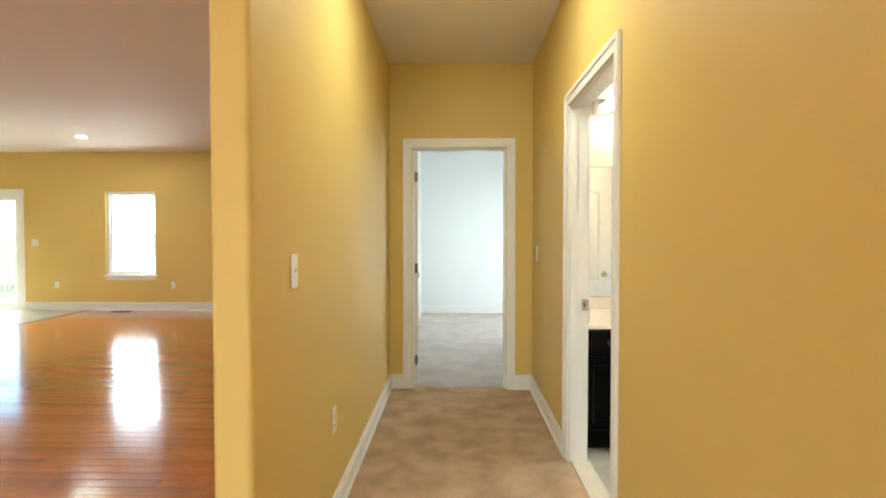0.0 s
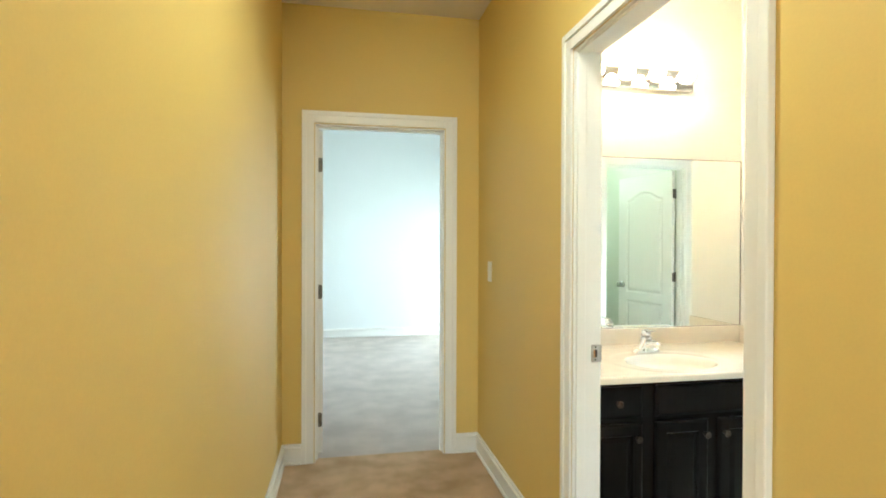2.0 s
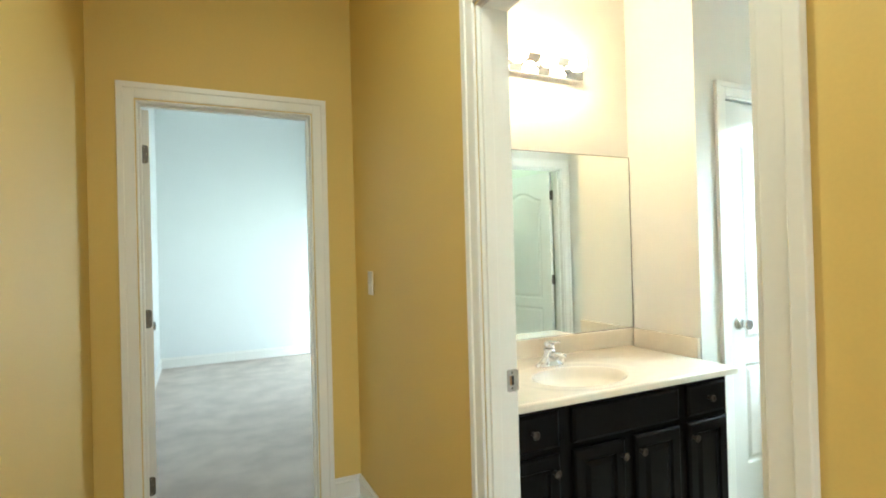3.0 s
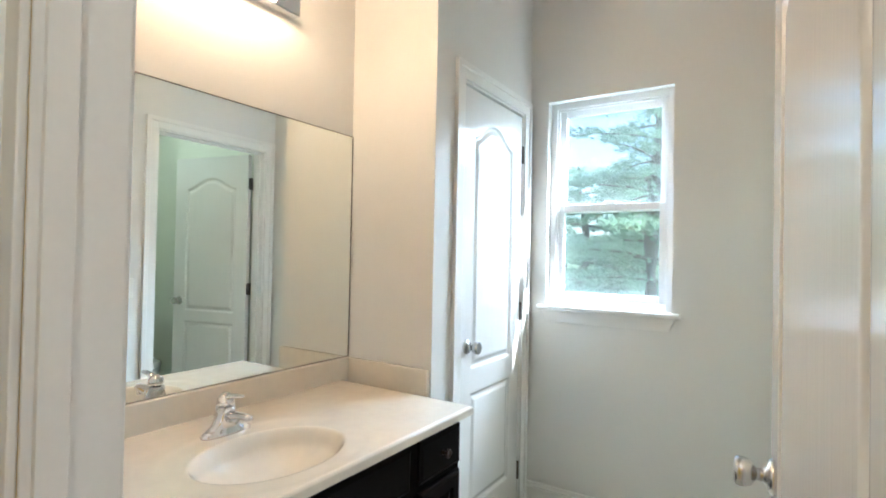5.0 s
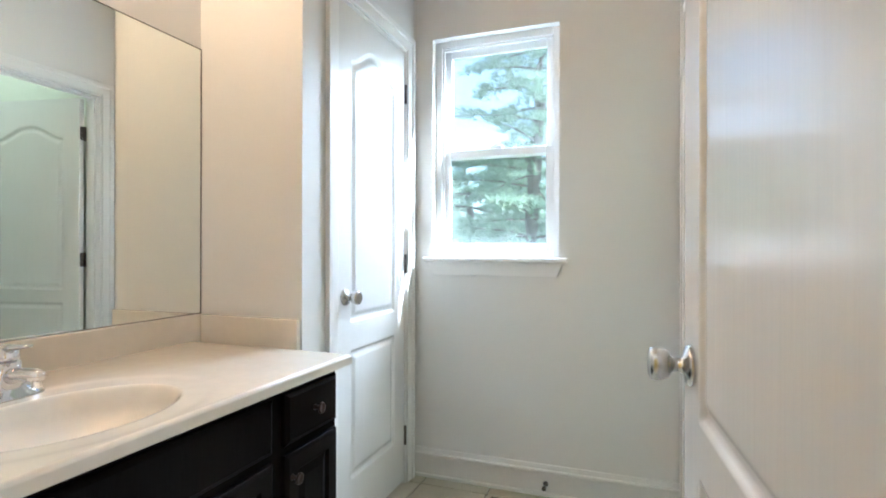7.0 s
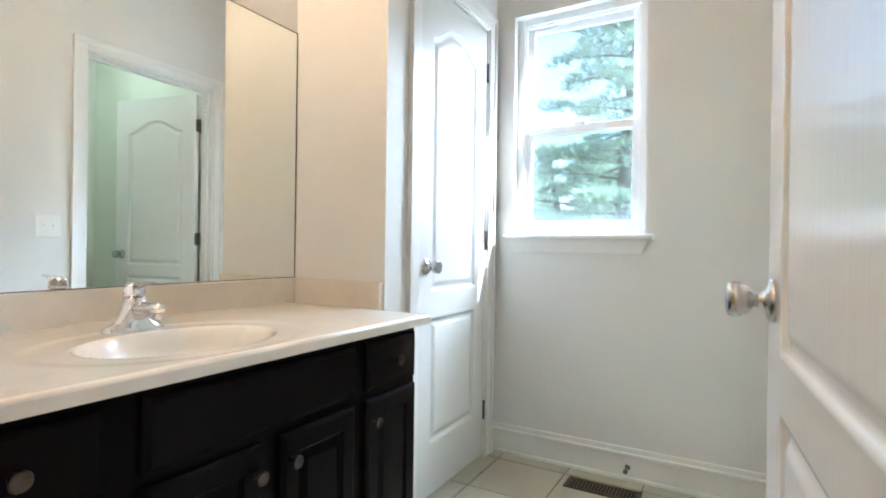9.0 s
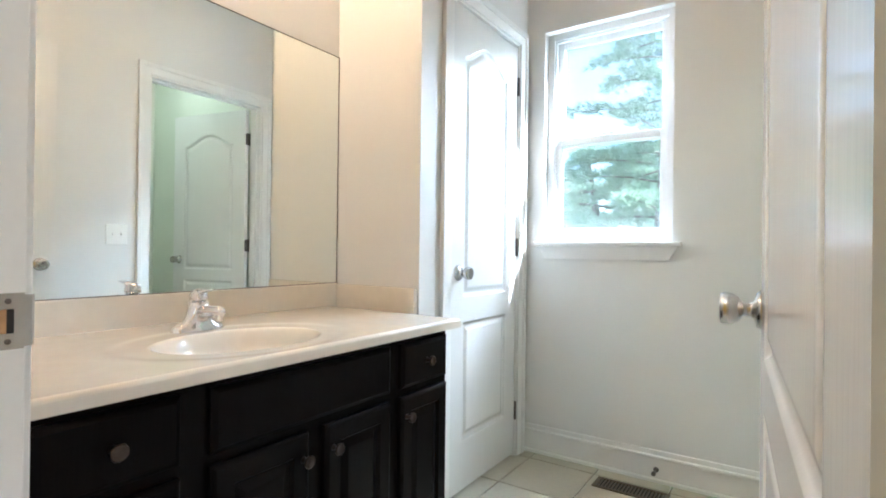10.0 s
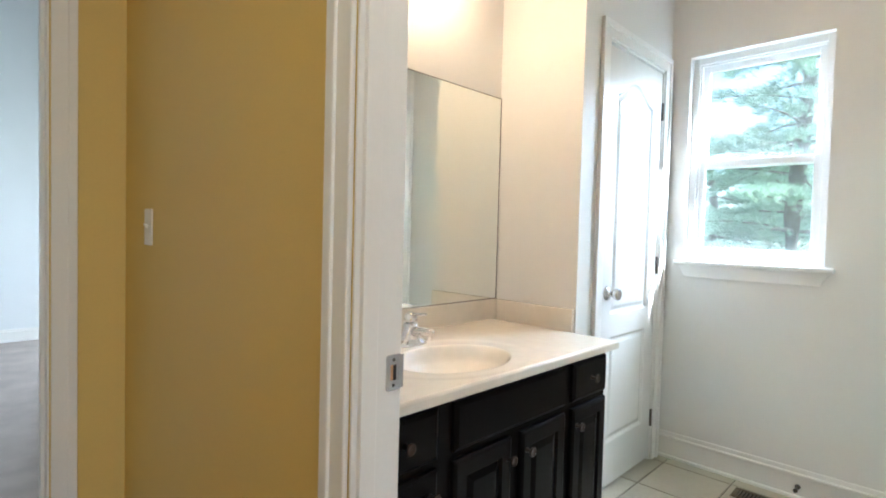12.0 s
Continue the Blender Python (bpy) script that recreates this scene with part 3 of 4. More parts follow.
# bathroom door stands open against the toilet room wall; local y = 0 is its face to that wall
BATH_DOOR = door("door_1", "white two-panel bathroom door standing wide open", pose(0.878, 2.103, 0, 0, 0, 4.6), 0.832, 0, hinges=(0.22, 1.0165, 1.83))
door("door_2", "white bedroom door standing open into the room", pose(BED_A + 0.042, 4.462, 0, 0, 0, 98.5), 0.76, 1)
door("door_3", "white two-panel linen closet door, closed", pose(CL_B - 0.006, 3.360, 0, 0, 0, 180), CL_B - CL_A - 0.012, 1, drop=0.03, crown=1.865, low=(0.21, 0.719), hinges=(0.20, 1.03, 1.85))
door("door_4", "white two-panel toilet room door standing open", pose(WC_B - 0.045, 1.952, 0, 0, 0, 180 + 78), 0.72, 1, crown=1.79)

# strike plates in the latch jambs
def strike_plate(m, label):
    ob = thing("strike_plate", label, "strike plate", m)
    bm = bmesh.new()
    b = bmesh.new()
    outer = [(-0.018 + r0, z0) for r0, z0 in ((0.0, -0.028), (0.0, 0.028), (0.0015, 0.032), (0.005, 0.0335))] + [(0.016, 0.0335), (0.016, -0.0335), (-0.013, -0.0335), (-0.0165, -0.032)]
    inner = [(-0.008, -0.013), (-0.008, 0.013), (-0.0075, 0.014), (-0.006, 0.0145), (0.006, 0.0145), (0.006, -0.0145), (-0.006, -0.0145), (-0.0075, -0.014)]
    loops = [[b.verts.new((x, y, z)) for x, z in pts] for pts, y in ((outer, 0.0), (outer, -0.0016), (inner, -0.0016), (inner, 0.0))]
    for p, q in zip(loops, loops[1:]):
        for k in range(8):
            b.faces.new([p[k], p[(k + 1) % 8], q[(k + 1) % 8], q[k]])
    bmesh.ops.recalc_face_normals(b, faces=b.faces[:])
    merge(bm, b, Matrix())
    lip = [(0.016, 0.0), (0.016, -0.0016), (0.020, -0.0018), (0.024, -0.0008), (0.027, 0.002), (0.0258, 0.003), (0.0232, 0.0006), (0.0198, -0.0003)]
    b = bmesh.new()
    ends = [[b.verts.new((x, y, z)) for x, y in lip] for z in (-0.031, 0.031)]
    for k in range(8):
        b.faces.new([ends[0][k], ends[0][(k + 1) % 8], ends[1][(k + 1) % 8], ends[1][k]])
    b.faces.new(ends[0])
    b.faces.new(ends[1][::-1])
    bmesh.ops.recalc_face_normals(b, faces=b.faces[:])
    merge(bm, b, Matrix())
    part("plate", bm, NICKEL, ob)
    bm = bmesh.new()
    box(bm, -0.008, -0.001, -0.0006, 0.0, -0.0145, 0.0145)
    part("latch_hole", bm, BARE_WOOD, ob)
    # Thin dark patch for the shade in the deeper half of the hole.
    bm = bmesh.new()
    box(bm, -0.001, 0.006, -0.0004, 0.0, -0.0145, 0.0145)
    part("latch_recess", bm, DARK, ob)
    for z in (-0.024, 0.024):
        bm = bmesh.new()
        lathe(bm, [(0, 0.0008), (0.003, 0.0006), (0.0035, 0)], Matrix.Translation((0, -0.0016, z)) @ Euler((radians(90), 0, 0)).to_matrix().to_4x4(), 10)
        part("screw", bm, HINGE, ob)
    return ob


strike_plate(pose(0.847, BATH_B - 0.004, 0.918), "satin nickel strike plate in the bathroom door jamb")


# ---- vanity ----
VX0, VX1, VY, TOP = 0.865, 2.092, 3.135, 0.776
vanity = thing("vanity_cabinet", "espresso-stained vanity cabinet with raised-panel doors", "cabinet", pose(0, 0, 0))
bm = bmesh.new()
box(bm, VX0, VX1, VY, VY + 0.02, 0.09, TOP - 0.031, 0.001)
part("face_frame", bm, ESPRESSO, vanity)
for a in (VX0, VX1 - 0.016):
    bm = bmesh.new()
    box(bm, a, a + 0.016, VY + 0.02, 3.756, 0.09, TOP - 0.031)
    part("side_panel", bm, ESPRESSO, vanity)
bm = bmesh.new()
box(bm, VX0 + 0.016, VX1 - 0.016, VY + 0.02, 3.756, 0.09, 0.108)
part("bottom_panel", bm, ESPRESSO, vanity)
bm = bmesh.new()
box(bm, VX0, VX1, VY + 0.07, 3.756, -0.036, 0.09)
part("toe_kick", bm, ESPRESSO, vanity)


def front(parent, name, x0, x1, z0, z1, panel):
    """A cabinet front with bevelled edges, and a raised panel in a frame where it is a door."""
    bm = bmesh.new()
    y = VY - 0.0005
    if not panel:
        b = bmesh.new()
        e = 0.012
        ring = lambda d, yy: [b.verts.new(p) for p in ((x0 + d, yy, z0 + d), (x1 - d, yy, z0 + d), (x1 - d, yy, z1 - d), (x0 + d, yy, z1 - d))]
        rs = [ring(0, y), ring(0, y - 0.011), ring(0.004, y - 0.014), ring(e, y - 0.019)]
    else:
        b = bmesh.new()
        ring = lambda d, yy: [b.verts.new(p) for p in ((x0 + d, yy, z0 + d), (x1 - d, yy, z0 + d), (x1 - d, yy, z1 - d), (x0 + d, yy, z1 - d))]
        rs = [ring(0, y), ring(0, y - 0.012), ring(0.004, y - 0.016), ring(0.010, y - 0.019), ring(0.048, y - 0.019), ring(0.053, y - 0.011), ring(0.057, y - 0.010), ring(0.078, y - 0.018)]
    for p, q in zip(rs, rs[1:]):
        for k in range(4):
            b.faces.new([p[k], p[(k + 1) % 4], q[(k + 1) % 4], q[k]])
    b.faces.new(rs[-1])
    bmesh.ops.recalc_face_normals(b, faces=b.faces[:])
    merge(bm, b, Matrix())
    return part(name, bm, ESPRESSO, parent)


def cabinet_knob(parent, x, z):
    bm = bmesh.new()
    lathe(bm, [(0, 0), (0.008, 0), (0.0065, 0.003), (0.005, 0.007), (0.005, 0.016), (0.010, 0.019), (0.0145, 0.021), (0.0155, 0.0235), (0.0145, 0.026), (0.012, 0.0265), (0.009, 0.0235), (0, 0.0245)],
          Matrix.Translation((x, VY - 0.0195, z)) @ Euler((radians(90), 0, 0)).to_matrix().to_4x4(), 20)
    part("knob", bm, PEWTER, parent, "dark pewter round knob")


for nm, a, b, kx in (("drawer", 0.905, 1.166, 1.045), ("false_drawer", 1.228, 1.786, None), ("drawer", 1.836, 2.078, 1.957)):
    f = front(vanity, nm, a, b, 0.592, 0.727, False)
    if kx:
        cabinet_knob(f, kx, 0.662)
for a, b, kx in ((0.905, 1.166, 1.135), (1.228, 1.482, 1.460), (1.535, 1.787, 1.557), (1.836, 2.078, 1.857)):
    f = front(vanity, "cabinet_door", a, b, 0.11, 0.568, True)
    cabinet_knob(f, kx, 0.508)

# continuous cultured-marble top with an integral oval basin
bm = bmesh.new()
CX0, CX1, CY0, CY1 = 0.864, 2.135, 3.10, 3.757
SX, SY, SA, SB = 1.445, 3.335, 0.218, 0.163
def basin(x, y):
    r = math.sqrt(((x - SX) / SA) ** 2 + ((y - SY) / SB) ** 2)
    z = 0.0
    if r < 1.0:
        z -= 0.115 * (1 - r * r) ** 0.62 * min(1, (1 - r) * 6 + 0.25)
    rim = math.sqrt(((x - SX) / (SA + 0.075)) ** 2 + ((y - SY - 0.008) / (SB + 0.062)) ** 2)
    return z - 0.002 * (0.5 - 0.5 * math.tanh((rim - 1) * 18))
nx, ny = 270, 150
def edge(x, y):
    d = min(y - CY0, CX1 - x)
    return -0.008 * (1 - min(1, d / 0.010)) ** 2
rows = [[bm.verts.new((CX0 + (CX1 - CX0) * i / nx, CY0 + (CY1 - CY0) * j / ny, 0)) for i in range(nx + 1)] for j in range(ny + 1)]
for r in rows:
    for v in r:
        v.co.z = TOP + basin(v.co.x, v.co.y) + edge(v.co.x, v.co.y)
for p, q in zip(rows, rows[1:]):
    for k in range(nx):
        bm.faces.new([p[k], p[k + 1], q[k + 1], q[k]]).smooth = True
loop = rows[0] + [r[-1] for r in rows[1:]] + rows[-1][-2::-1] + [r[0] for r in rows[-2:0:-1]]
low = [bm.verts.new((v.co.x, v.co.y, TOP - 0.030)) for v in loop]
for k in range(len(loop)):
    n = (k + 1) % len(loop)
    bm.faces.new([loop[n], loop[k], low[k], low[n]])
top = thing("sink_countertop", "cream cultured-marble vanity top with an oval basin", "countertop")
part("counter", bm, MARBLE, top)
bm = bmesh.new()
box(bm, CX0, 2.184, 3.735, 3.7565, TOP - 0.005, TOP + 0.092, 0.004)
part("backsplash", bm, MARBLE, top)
bm = bmesh.new()
box(bm, 2.163, 2.1845, 3.325, 3.7345, TOP - 0.03, TOP + 0.09, 0.004)
part("side_splash", bm, MARBLE, top)
bm = bmesh.new()
lathe(bm, [(0, 0.003), (0.018, 0.003), (0.024, 0.0), (0.024, -0.004)], Matrix.Translation((SX, SY, TOP - 0.112)), 20)
part("drain", bm, CHROME, top)

# faucet
fa = thing("faucet", "chrome single-lever bathroom faucet on the vanity top", "faucet", pose(1.457, 3.560, TOP - 0.0035) @ Matrix.Scale(0.99, 4))
bm = bmesh.new()
b = bmesh.new()
rings = []
for z, sx, sy in ((0.0, 1.0, 1.0), (0.007, 1.0, 1.0), (0.013, 0.95, 0.93), (0.019, 0.82, 0.86), (0.026, 0.64, 0.82), (0.036, 0.52, 0.84), (0.050, 0.44, 0.86), (0.066, 0.38, 0.87), (0.082, 0.34, 0.86)):
    rings.append([b.verts.new((0.077 * sx * math.copysign(abs(math.cos(a)) ** 0.8, math.cos(a)), 0.029 * sy * math.copysign(abs(math.sin(a)) ** 0.9, math.sin(a)), z)) for a in [2 * math.pi * k / 36 for k in range(36)]])
for p, q in zip(rings, rings[1:]):
    for k in range(36):
        b.faces.new([p[k], p[(k + 1) % 36], q[(k + 1) % 36], q[k]]).smooth = True
b.faces.new(rings[-1])
merge(bm, b, Matrix())
part("body", bm, CHROME, fa)
bm = bmesh.new()
tube(bm, [(0, -0.008, 0.052), (0, -0.045, 0.058), (0, -0.080, 0.062), (0, -0.104, 0.062), (0, -0.114, 0.060), (0, -0.119, 0.058)],
     [(0.019, 0.020), (0.0175, 0.016), (0.0165, 0.014), (0.0155, 0.014), (0.012, 0.011), (0.005, 0.004)], 20)
part("spout", bm, CHROME, fa)
bm = bmesh.new()
lathe(bm, [(0, 0.036), (0.0095, 0.036), (0.0105, 0.039), (0.0105, 0.054)], Matrix.Translation((0, -0.102, 0)), 18)
part("aerator", bm, CHROME, fa)
bm = bmesh.new()
lathe(bm, [(0.019, 0.080), (0.019, 0.086), (0.0245, 0.087), (0.0255, 0.094), (0.0240, 0.106), (0.017, 0.116), (0.008, 0.121), (0, 0.122)], Matrix(), 26)
tube(bm, [(0, -0.006, 0.110), (0.0, -0.036, 0.117), (0, -0.062, 0.120), (0, -0.076, 0.122), (0, -0.080, 0.1225)], [(0.015, 0.010), (0.012, 0.006), (0.012, 0.0045), (0.010, 0.004), (0.005, 0.002)], 16)
part("lever", bm, CHROME, fa)

# mirror
mir = thing("mirror", "large frameless wall mirror above the vanity", "mirror", pose(0, 0, 0))
bm = bmesh.new()
box(bm, 0.872, 2.180, 3.7515, 3.7568, 0.870, 1.818)
part("glass", bm, MIRROR, mir)
bm = bmesh.new()
for a, b, c, d in ((0.872, 2.183, 0.866, 0.870), (0.872, 2.183, 1.818, 1.821), (2.180, 2.183, 0.870, 1.818)):
    box(bm, a, b, 3.750, 3.7568, c, d)
part("edge_trim", bm, HINGE, mir)

# vanity light bar
bar = thing("vanity_light", "chrome light bar with lit round bulbs above the mirror", "wall lamp", pose(0, 3.757, 2.252))
bm = bmesh.new()
box(bm, 1.10, 1.84, -0.045, -0.0005, -0.055, 0.055, 0.006)
part("backplate", bm, CHROME, bar)
for k in range(4):
    x = 1.205 + 0.177 * k
    bm = bmesh.new()
    lathe(bm, [(0.024, 0), (0.024, 0.022), (0.017, 0.026), (0.015, 0.034)], Matrix.Translation((x, -0.045, 0)) @ Euler((radians(90), 0, 0)).to_matrix().to_4x4(), 18)
    part("socket", bm, CHROME, bar)
    bm = bmesh.new()
    lathe(bm, [(0.014, 0.03), (0.016, 0.038), (0.030, 0.050), (0.040, 0.070), (0.0415, 0.083), (0.037, 0.103), (0.022, 0.120), (0, 0.125)],
          Matrix.Translation((x, -0.045, 0)) @ Euler((radians(90), 0, 0)).to_matrix().to_4x4(), 22)
    part("bulb", bm, BULB, bar, "lit frosted globe bulb")


# ---- plates on the walls ----
def plate(name, label, m, gangs=1, kind_of="switch", w=None, h=0.118):
    """A cover plate; local x along the wall, local -y out of it."""
    w = w or 0.072 + 0.046 * (gangs - 1)
    ob = thing(name, label, "light switch" if kind_of != "outlet" else "outlet", m)
    bm = bmesh.new()
    box(bm, -w / 2, w / 2, -0.006, 0.0, -h / 2, h / 2, 0.0028)
    part("cover_plate", bm, PLATE, ob)
    for g in range(gangs):
        x = (g - (gangs - 1) / 2) * 0.046
        if kind_of == "switch":
            bm = bmesh.new()
            box(bm, x - 0.005, x + 0.005, -0.0075, -0.0055, -0.012, 0.012)
            part("slot", bm, PLATE, ob)
            bm = bmesh.new()
            tube(bm, [(x, -0.006, 0), (x, -0.012, 0.005), (x, -0.017, 0.009)], [(0.0042, 0.005), (0.0036, 0.004), (0.003, 0.003)], 8)
            part("toggle", bm, PLATE, ob)
        else:
            for z in (-0.02, 0.02):
                bm = bmesh.new()
                lathe(bm, [(0, 0.002), (0.0155, 0.002), (0.0165, 0.0)], Matrix.Translation((x, -0.006, z)) @ Euler((radians(90), 0, 0)).to_matrix().to_4x4(), 18)
                part("socket", bm, PLATE, ob)
                # Dark slivers on the face stand for shaded slots.
                bm = bmesh.new()
                for s in (-0.006, 0.006):
                    box(bm, x + s - 0.001, x + s + 0.001, -0.0085, -0.0079, z - 0.004, z + 0.004)
                part("slots", bm, DARK, ob)
    for z in ((-0.03, 0.03) if kind_of == "switch" else (0.0,)):
        for g in range(gangs):
            x = (g - (gangs - 1) / 2) * 0.046
            bm = bmesh.new()
            lathe(bm, [(0, 0.001), (0.0025, 0.0008), (0.003, 0)], Matrix.Translation((x, -0.006, z)) @ Euler((radians(90), 0, 0)).to_matrix().to_4x4(), 10)
            part("screw", bm, PLATE, ob)
    return ob


plate("light_switch", "white toggle switch on the yellow hall wall", pose(HL, 1.71, 1.196, 0, 0, 90), 1)
plate("outlet", "white outlet low on the yellow hall wall", pose(HL, 2.285, 0.468, 0, 0, 90), 1, "outlet")
plate("light_switch", "white switch plate beside the bathroom door frame", pose(0.757, 4.06, 1.172, 0, 0, -90), 1)
plate("light_switch", "white double switch on the bathroom wall", pose(2.05, 2.08, 1.08, 0, 0, 180), 2)
plate("light_switch", "white switch plate beside the patio door", pose(-7.31, 8.85, 1.19), 2)
plate("outlet", "white outlet on the living room wall", pose(-6.93, 8.85, 0.44), 1, "outlet")
plate("outlet", "white outlet below the living room window", pose(-4.85, 8.85, 0.44), 1, "outlet")


# ---- floor registers, door stop, recessed light, toilet ----
def register(label, m, length, width, mat):
    ob = thing("floor_register", label, "floor vent", m)
    bm = bmesh.new()
    for a, b, c, d in ((-length / 2, length / 2, -width / 2, -width / 2 + 0.016), (-length / 2, length / 2, width / 2 - 0.016, width / 2),
                       (-length / 2, -length / 2 + 0.018, -width / 2 + 0.016, width / 2 - 0.016), (length / 2 - 0.018, length / 2, -width / 2 + 0.016, width / 2 - 0.016)):
        box(bm, a, b, c, d, 0.0, 0.006, 0.002)
    part("frame", bm, mat, ob)
    # Dark sheet in place of the shaded duct below the slats.
    bm = bmesh.new()
    box(bm, -length / 2 + 0.016, length / 2 - 0.016, -width / 2 + 0.014, width / 2 - 0.014, -0.003, 0.0008)
    part("backing", bm, DARK, ob)
    n = int((length - 0.036) / 0.014)
    for k in range(n):
        x = -length / 2 + 0.018 + (length - 0.036) * (k + 0.5) / n
        bm = bmesh.new()
        box(bm, x - 0.0028, x + 0.0028, -width / 2 + 0.016, width / 2 - 0.016, 0.001, 0.005)
        part("slat", bm, mat, ob)
    return ob


register("brown metal floor register in the bathroom tiles", pose(2.967, 2.735, -0.033, 0, 0, 90), 0.31, 0.11, VENT)
register("dark floor register by the living room wall", pose(-5.667, 8.68, 0.0), 0.32, 0.12, DARK)
ds = thing("door_stop", "small metal spring door stop on the baseboard", "door stop", pose(3.108, 2.657, 0.03))
bm = bmesh.new()
lathe(bm, [(0, 0), (0.012, 0), (0.012, 0.004), (0.006, 0.006), (0.006, 0.045), (0.009, 0.047), (0.010, 0.058), (0, 0.060)], Euler((0, radians(-90), 0)).to_matrix().to_4x4(), 14)
part("spring", bm, HINGE, ds)

rl = thing("recessed_light", "lit round recessed ceiling light", "ceiling light", pose(-5.42, 7.45, H), group="recessed lights")
bm = bmesh.new()
lathe(bm, [(0.064, -0.002), (0.085, -0.006), (0.088, 0.0)], Matrix(), 28)
part("trim_ring", bm, PLATE, rl)
bm = bmesh.new()
lathe(bm, [(0, -0.003), (0.065, -0.003)], Matrix(), 28)
part("lens", bm, DOWNLIGHT, rl)
# Unseen copies: hall one implied by wall glow, living room one added as fill.
for x, y in ((0.14, 2.35), (-2.6, 2.6)):
    copy_thing(rl, pose(x, y, H))
# Made-up dome, out of view, that brightens the toilet room.
dome = thing("ceiling_light", "unseen dome light added to brighten the toilet room", "ceiling light", pose(2.5, 1.2, H))
bm = bmesh.new()
lathe(bm, [(0.15, 0), (0.15, -0.02), (0.14, -0.025)], Matrix(), 28)
part("rim", bm, NICKEL, dome)
bm = bmesh.new()
lathe(bm, [(0.14, -0.02), (0.13, -0.05), (0.09, -0.08), (0, -0.095)], Matrix(), 28)
part("shade", bm, WC_GLOW, dome)

wc = thing("toilet", "white porcelain toilet with closed lid in the toilet room", "toilet", pose(2.73, 0.40, -0.033))
bm = bmesh.new()
def oval_rings(b, rings, n=28):
    made = []
    for cx, cy, rx, ry, z in rings:
        made.append([b.verts.new((cx + rx * math.cos(2 * math.pi * k / n), cy + ry * math.sin(2 * math.pi * k / n), z)) for k in range(n)])
    for p, q in zip(made, made[1:]):
        for k in range(n):
            b.faces.new([p[k], p[(k + 1) % n], q[(k + 1) % n], q[k]]).smooth = True
    b.faces.new(made[0][::-1])
    b.faces.new(made[-1])
oval_rings(bm, [(0, 0.40, 0.11, 0.24, 0.0), (0, 0.40, 0.10, 0.23, 0.12), (0, 0.43, 0.13, 0.25, 0.24), (0, 0.46, 0.175, 0.26, 0.35), (0, 0.46, 0.18, 0.265, 0.39)])
box(bm, -0.10, 0.10, 0.02, 0.26, 0.20, 0.385, 0.02)
part("bowl", bm, PORCELAIN, wc)
bm = bmesh.new()
oval_rings(bm, [(0, 0.46, 0.183, 0.27, 0.392), (0, 0.46, 0.185, 0.272, 0.408)])
part("seat", bm, PORCELAIN, wc)
bm = bmesh.new()
oval_rings(bm, [(0, 0.46, 0.182, 0.268, 0.410), (0, 0.46, 0.182, 0.268, 0.424), (0, 0.46, 0.16, 0.245, 0.432)])
part("lid", bm, PORCELAIN, wc)
bm = bmesh.new()
box(bm, -0.22, 0.22, 0.012, 0.20, 0.386, 0.70, 0.02)
part("tank", bm, PORCELAIN, wc)
bm = bmesh.new()
box(bm, -0.23, 0.23, 0.006, 0.21, 0.701, 0.735, 0.012)
part("tank_lid", bm, PORCELAIN, wc)
bm = bmesh.new()
tube(bm, [(-0.16, 0.200, 0.64), (-0.16, 0.216, 0.64), (-0.10, 0.218, 0.635)], [0.008, 0.007, 0.005], 10)
part("flush_lever", bm, CHROME, wc)

# ---- outdoors ----
bm = bmesh.new()
g = [[bm.verts.new((x, y, -0.55 - (0.0 if abs(x) < 40 else 0.4))) for x in (-600, -60, -9.8, 3.3, 60, 600)] for y in (-600, -60, -4.2, 9.1, 60, 600)]
for p, q in zip(g, g[1:]):
    for k in range(5):
        bm.faces.new([p[k], p[k + 1], q[k + 1], q[k]])
structure("ground", bm, GRASS, label="grassy ground outside the house", category="ground")
deck = thing("deck", "weathered wooden deck with a railing outside the patio door", "deck", pose(-8.46, 9.0, -0.12))
bm = bmesh.new()
box(bm, -2.4, 2.4, 0.0, 2.6, -0.43, -0.03)
part("substructure", bm, DECK, deck)
for k in range(18):
    bm = bmesh.new()
    box(bm, -2.4, 2.4, 0.004 + k * 0.145, 0.142 + k * 0.145, -0.03, 0.0, 0.003)
    part("plank", bm, DECK, deck)
for x in (-2.35, -0.8, 0.8, 2.35):
    bm = bmesh.new()
    box(bm, x - 0.045, x + 0.045, 2.5, 2.59, 0.0, 1.05, 0.004)
    part("post", bm, DECK, deck)
for z in (0.12, 0.98):
    bm = bmesh.new()
    box(bm, -2.4, 2.4, 2.52, 2.57, z, z + 0.06, 0.004)
    part("rail", bm, DECK, deck)
for k in range(36):
    bm = bmesh.new()
    x = -2.3 + k * 0.131
    box(bm, x - 0.016, x + 0.016, 2.53, 2.56, 0.18, 0.98)
    part("baluster", bm, DECK, deck)


